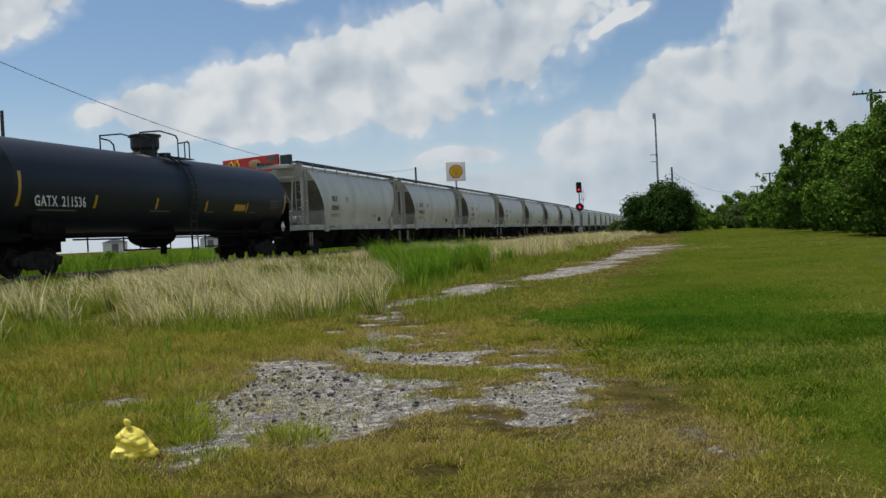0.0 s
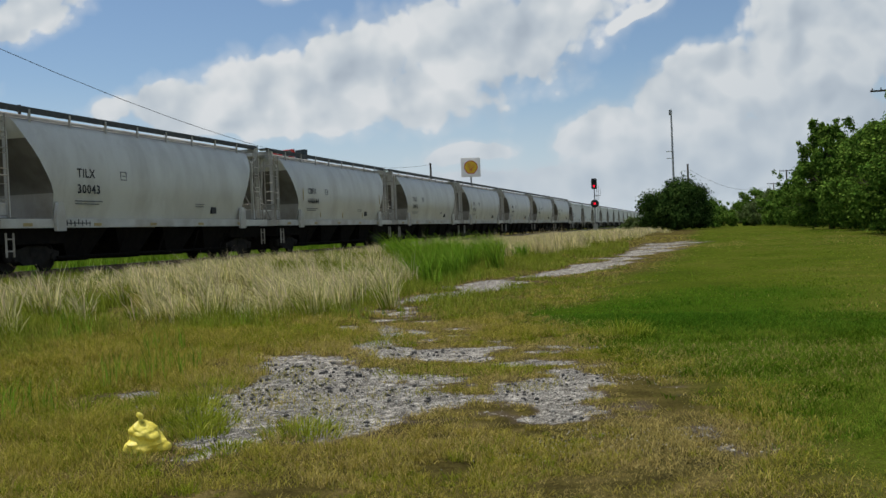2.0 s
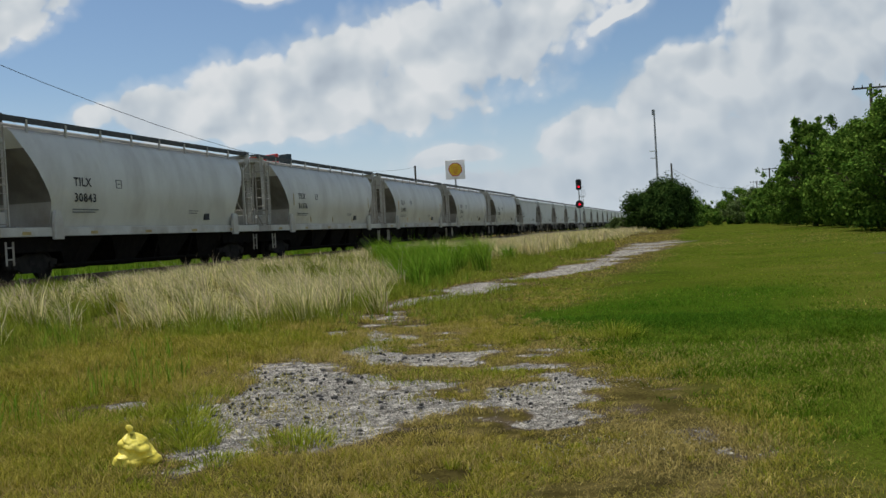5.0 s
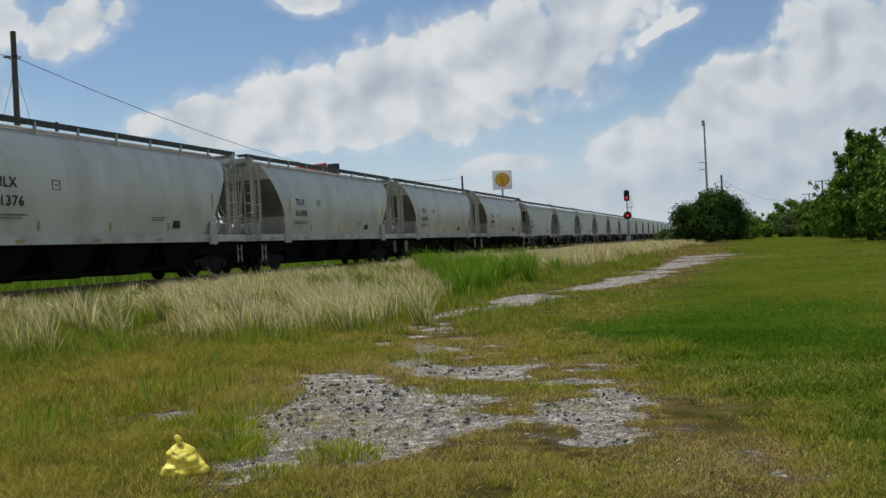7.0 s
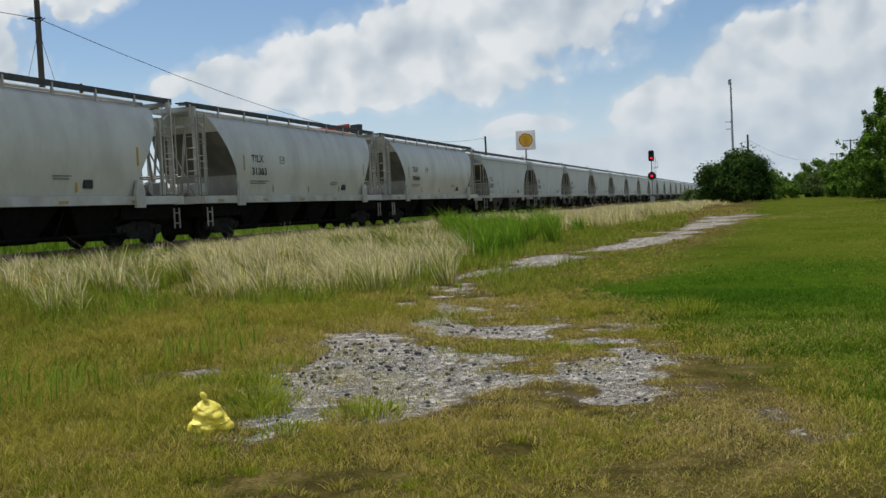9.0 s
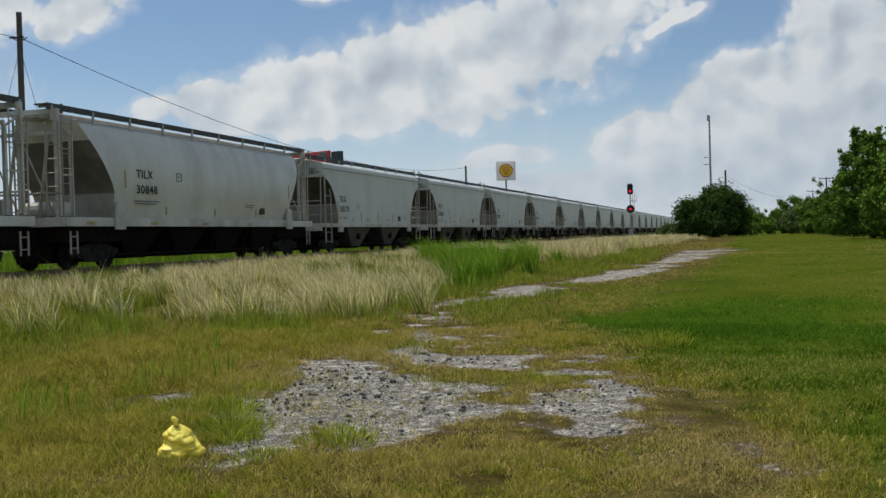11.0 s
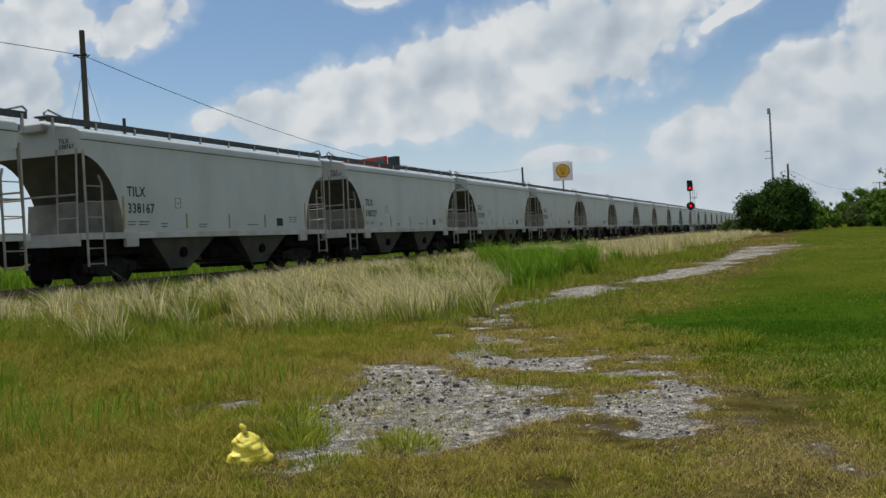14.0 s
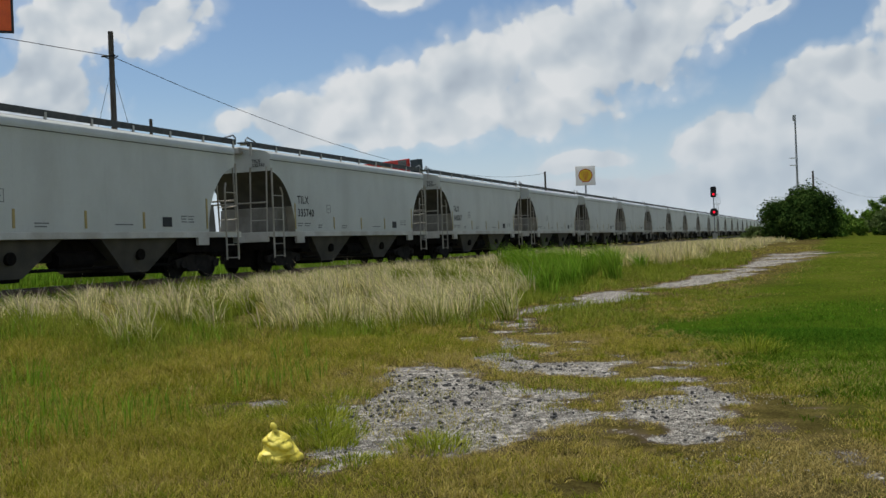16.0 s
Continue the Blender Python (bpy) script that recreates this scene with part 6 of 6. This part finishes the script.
def build_grass():
    rng = np.random.RandomState(12)
    # short turf close by and further out
    near, far = scatter(560000, 4.6, 17, -33, 29, rng, 1.3), scatter(260000, 16, 80, -38, 32, rng, 0.7)
    x, y, r = (np.concatenate(q) for q in zip(near, far))
    bare, tall, dark_green, lawn = gravel_mask(x, y), tall_mask(x, y), dark_green_mask(x, y), lawn_mask(x, y)
    patchy = 0.6 * rough_noise(x, y, 0.5, 51) + 0.4 * rough_noise(x, y, 1.6, 52)
    keep = (bare < rng.uniform(-0.45, 0.18, len(x))) & (tall < 0.6) & (patchy + rng.uniform(-0.22, 0.22, len(x)) > 0.30) & ((rough_noise(x, y, 0.8, 58) + rng.uniform(-0.05, 0.05, len(x)) > 0.33) | (lawn > 0.5))
    x, y, r, dark_green, lawn, patchy = (q[keep] for q in (x, y, r, dark_green, lawn, patchy))
    left = smooth01((0.5 - x) / 3.0) * smooth01((y - 5) / 3)
    h = (0.075 + 0.045 * left + (0.14 + 0.26 * left) * np.clip(patchy - 0.38, 0, 1) * 1.5) * rng.uniform(0.4, 1.3, len(x)) * (1 - 0.25 * smooth01((bare[keep] + 0.9) / 0.6)) * (1 - 0.35 * lawn * smooth01((r - 10) / 12))
    h *= 0.74 + 0.15 * smooth01((r - 9) / 6)
    w = 0.0035 * (1 + r / 8.0) * rng.uniform(0.7, 1.3, len(x))
    pick = rng.rand(len(x))
    is_dark_green = dark_green > pick * 0.8
    is_lawn = ~is_dark_green & (lawn > pick)
    is_olive = ~is_dark_green & ~is_lawn
    withered = is_olive & (rng.rand(len(x)) < 0.14 + 0.6 * smooth01((rough_noise(x, y, 0.9, 55) - 0.46) * 6) * (1 - 0.8 * left) + 0.35 * smooth01((x - 0.2) / 0.8) * smooth01((2.2 - x) / 0.6) * smooth01((10 - y) / 3) + 0.55 * smooth01((bare[keep] + 0.75) / 0.4) + 0.5 * smooth01((lawn - 0.02) / 0.15) * smooth01((y - 13) / 3))
    # thin brownish patches in the lawn
    withered |= is_lawn & (rng.rand(len(x)) < 0.5 * smooth01((rough_noise(x, y, 4.5, 59) - 0.52) * 7) * (0.3 + 0.7 * smooth01((r - 18) / 8)))
    is_lawn &= ~withered
    is_olive &= ~withered
    blades("withered_grass", x[withered], y[withered], h[withered] * 0.8, w[withered], DRY, "withered tan grass lying on waste ground", 70, lean=0.7, droop=0.5)
    blades("olive_grass", x[is_olive], y[is_olive], h[is_olive], w[is_olive], OLIVE, "short olive and straw coloured grass on waste ground", 61, lean=0.6, droop=0.45)
    blades("lawn_grass", x[is_lawn], y[is_lawn], h[is_lawn] * 0.7, w[is_lawn], LAWN, "mown green lawn grass", 62, lean=0.7, droop=0.5)
    blades("lush_grass", x[is_dark_green], y[is_dark_green], h[is_dark_green] * 1.1, w[is_dark_green], DARKGREEN, "darker green grass", 63, lean=0.6, droop=0.5)
    x, y = rng.uniform(-3.2, 2.2, 26000), rng.uniform(7, 17, 26000)
    k = (gravel_mask(x, y) > -0.3) & (rough_noise(x, y, 0.45, 95) > 0.58)
    blades("gravel_sprigs", x[k], y[k], rng.uniform(0.02, 0.08, k.sum()), np.full(k.sum(), 0.006), OLIVE, "small sprigs of grass growing through the gravel", 73, lean=0.7, droop=0.5)
    x, y = rng.uniform(1.6, 8, 60000), rng.uniform(5.2, 15, 60000)
    k = (rough_noise(x, y, 0.7, 97) > rng.uniform(0.42, 0.7, len(x))) & (x > 1.7 + 0.5 * np.abs(y - 9) * (y < 9)) & (gravel_mask(x, y) < -0.6)
    blades("lawn_weeds", x[k], y[k], rng.uniform(0.03, 0.12, k.sum()), rng.uniform(0.006, 0.014, k.sum()), leaf_material("dark_lawn_weed", [(0.035, 0.085, 0.004), (0.06, 0.12, 0.006), (0.10, 0.16, 0.012)], patch=1.0), "low dark green weeds in the lawn", 75, lean=0.9, droop=0.5)
    # tussocks with dark gaps between them
    cx, cy, cr = scatter(7000, 5.0, 26, -36, 10, rng, 1.5)
    keep = (gravel_mask(cx, cy) < rng.uniform(-0.75, -0.2, len(cx))) & (lawn_mask(cx, cy) < 0.6) & (tall_mask(cx, cy) < 0.5) & (rough_noise(cx, cy, 1.3, 53) > rng.uniform(0.3, 0.62, len(cx)))
    cx, cy, cr = cx[keep], cy[keep], cr[keep]
    size = rng.uniform(0.45, 1.25, len(cx)) * (0.45 + 1.0 * rough_noise(cx, cy, 2.0, 54)) * (1 - 0.35 * smooth01((cx + 2.6) / 1.5)) * (0.7 + 0.3 * smooth01((cr - 8) / 4))
    kind = 0.65 * rough_noise(cx, cy, 1.7, 56) + 0.35 * rng.rand(len(cx)) + 0.07 * smooth01((cx + 2.5) / 1.5)
    for name, pick, mat, label, seed in (("green_tussocks", kind < 0.50, TUSSOCK, "green grass tussocks on the waste ground", 76), ("tan_tussocks", kind >= 0.50, TANTUSSOCK, "yellowish half-dry grass tussocks on the waste ground", 77)):
        k = np.repeat(np.flatnonzero(pick), 46)
        a, q = rng.uniform(0, 2 * np.pi, len(k)), rng.rand(len(k)) ** 0.7
        x, y = cx[k] + 0.13 * size[k] * q * np.cos(a), cy[k] + 0.13 * size[k] * q * np.sin(a)
        blades(name, x, y, 0.14 * size[k] * rng.uniform(0.5, 1.2, len(k)), 0.0042 * (1 + cr[k] / 10), mat, label, seed, lean=0.55, droop=0.5, out=a)
    # leafy tufts round the bag and the bare patch
    tx, ty, th, ta = [], [], [], []
    for cx, cy, rad, hh in ((-2.3, 8.4, 0.24, 0.22), (-2.75, 8.7, 0.42, 0.22), (-3.3, 8.3, 0.4, 0.18), (-1.28, 7.75, 0.24, 0.19), (-2.2, 7.95, 0.18, 0.17), (-2.55, 9.3, 0.22, 0.2), (2.35, 13.9, 0.3, 0.3), (-2.9, 7.6, 0.3, 0.14), (-0.45, 11.0, 0.35, 0.13), (0.35, 10.7, 0.35, 0.14), (-2.45, 7.1, 0.35, 0.09), (-1.1, 14.4, 0.4, 0.16), (-2.6, 15.5, 0.6, 0.25), (-3.6, 9.2, 0.35, 0.2), (-2.95, 9.5, 0.25, 0.2), (-2.75, 10.4, 0.3, 0.2), (-3.9, 8.2, 0.3, 0.16), (-1.75, 7.25, 0.2, 0.1)):
        a, q = rng.uniform(0, 6.28, 420), rng.rand(420) ** 0.6
        tx.append(cx + 1.5 * rad * q * np.cos(a)), ty.append(cy + 1.5 * rad * q * np.sin(a)), ta.append(a), th.append(hh * (1.1 - 0.5 * q) * rng.uniform(0.35, 1.3, 420))
    tx, ty, th, ta = (np.concatenate(q) for q in (tx, ty, th, ta))
    blades("grass_tufts", tx, ty, th, 0.009 * rng.uniform(0.7, 1.3, len(tx)), leaf_material("tuft_grass", [(0.13, 0.185, 0.014), (0.24, 0.29, 0.026), (0.42, 0.40, 0.08)], patch=2.0), "taller green grass tufts around the gravel", 69, lean=0.6, droop=0.45, out=ta)
    # uncut straw along the bank
    cx, cy, cr = scatter(9000, 13, 135, -42, 16, rng, 0.85)
    tall = tall_mask(cx, cy)
    dryness = rough_noise(cx, cy, 3.2, 91)
    keep = (tall > rng.uniform(-0.4, 0.9, len(cx))) & (gravel_mask(cx, cy) < -0.4) & (rng.rand(len(cx)) < 0.72)
    cx, cy, cr, tall, dryness = cx[keep], cy[keep], cr[keep], tall[keep], dryness[keep]
    fresh = (dryness < rng.uniform(0.36, 0.58, len(cx))) & (along(cx, cy)[0] < 46)
    s, l = along(cx, cy)
    clump_h = rng.uniform(0.45, 1.0, len(cx)) * (0.55 + 0.9 * rough_noise(cx, cy, 2.4, 71)) * (1 - 0.5 * smooth01((l - 12) / 3)) * (1 + 0.3 * smooth01((10 - l) / 2)) * (1 - 0.42 * smooth01((s - 48) / 25))
    green = (s > 28.5 + 2.8 * (l - 8.4)) & (s < 46.5) & (l > 7.4) & (l < 14) & (rough_noise(cx, cy, 1.6, 73) + 0.45 * smooth01((s - 27 - 2.8 * (l - 8.4)) / 4) * smooth01((47 - s) / 4) + rng.uniform(-0.12, 0.12, len(cx)) > 0.57)
    for name, pick, per, mat, label, seed, tall_by, wide in (
            ("straw_grass", ~green & ~fresh, 50, STRAW, "tall dry straw coloured grass in clumps along the railway bank", 64, 1.0, 1.0),
            ("seed_plumes", ~green & (dryness > 0.42), 9, PLUME, "pale tan seed plumes above the dry grass", 74, 1.2, 1.2),
            ("bank_undergrowth", ~green & (rng.rand(len(cx)) < 0.8 - 0.6 * smooth01((s - 44) / 8)), 34, FRESH, "green grass at the foot of the dry straw", 68, 0.62, 1.4),
            ("bank_green_grass", ~green & fresh, 50, FRESH, "uncut green grass between the dry clumps", 72, 0.8, 1.3),
            ("tall_weeds", green, 95, WEED, "tall bright green weeds in the uncut grass", 65, 1.3, 1.5)):
        k = np.repeat(np.flatnonzero(pick), per)
        a, q = rng.uniform(0, 2 * np.pi, len(k)), np.abs(rng.normal(0, 1, len(k)))
        rad = 0.10 * (1 + cr[k] / 60) * q
        x, y = cx[k] + rad * np.cos(a), cy[k] + rad * np.sin(a)
        h = clump_h[k] * rng.uniform(0.45, 1.15, len(k)) * tall_by
        w = 0.0052 * (1 + cr[k] / 11.0) * wide
        blades(name, x, y, h, w, mat, label, seed, lean=0.30 if mat is not WEED else 0.24, droop=0.32, wind=0.16, out=a)
    # greener fringe in front of the straw
    x, y, r = scatter(210000, 10.5, 60, -40, 10, rng, 0.8)
    tall, clump = tall_mask(x, y), rough_noise(x, y, 0.9, 75)
    k = (tall > -3.6) & (tall < 0.8) & (gravel_mask(x, y) < -0.35) & (clump > rng.uniform(0.24, 0.56, len(x))) & (lawn_mask(x, y) < 0.7)
    x, y, r, clump, tall = x[k], y[k], r[k], clump[k], tall[k]
    blades("fringe_grass", x, y, (0.10 + 0.48 * clump * smooth01((tall + 3.6) / 3.6)) * rng.uniform(0.5, 1.2, len(x)), 0.005 * (1 + r / 12), FRESH, "knee-high olive green grass before the dry straw", 71, lean=0.35, droop=0.4)
    # single tall green stalks among the shorter grass
    x, y, r = scatter(26000, 8, 34, -38, 2, rng, 1.2)
    clump = rough_noise(x, y, 1.0, 81)
    keep = (gravel_mask(x, y) < -0.5) & (clump > 0.60) & (along(x, y)[1] > 5.0) & (tall_mask(x, y) < 1.2)
    x, y, r = x[keep], y[keep], r[keep]
    blades("green_stalks", x, y, rng.uniform(0.15, 0.5, len(x)), 0.006 * (1 + r / 12), WEED, "scattered taller green grass stalks", 66, lean=0.15)
    # grass on the far side of the track
    x, y = rng.uniform(-75, 20, 70000), rng.uniform(10, 120, 70000)
    s, l = along(x, y)
    k = (l > 24.2) & (l < 60)
    fx, fy = np.array([at(s1, l1)[:2] for s1, l1 in zip(rng.uniform(-12, 75, 26000), 24.6 + 8 * rng.rand(26000) ** 1.3)]).T
    blades("verge_grass", fx, fy, rng.uniform(0.35, 0.7, len(fx)) * (0.9 + 0.9 * rough_noise(fx, fy, 3.0, 99)), np.full(len(fx), 0.035), WEED, "tall green growth on the verge beyond the railway", 78, lean=0.3)
    blades("far_field_grass", x[k], y[k], rng.uniform(0.4, 1.2, k.sum()), np.full(k.sum(), 0.05), WEED, "tall green grass in the field beyond the railway", 67)


build_gravel()
build_grass()


# ---- movement ----


def motions():
    """The train runs by, its wheels rolling."""
    times = [0, 2, 4, 6, 8, 10, 12, 14, 16]
    turns = []
    step, t = 1 / 30, 0.0
    while t < 16.0 + 1e-6:
        turns.append((round(t, 3), -math.degrees((12.45 * t + 0.02 * t * t) / 0.457)))
        t += step
    for car, q in WAGONS:
        walk(car, [(t, on_track(q, t)) for t in times])
        if q < 330:
            for o in car.children_recursive:
                if o.name.startswith("wheelset"):
                    p = o.matrix_basis.translation.copy()
                    walk(o, [(t, pose(p.x, p.y, p.z, 0, a, 0)) for t, a in turns])


motions()
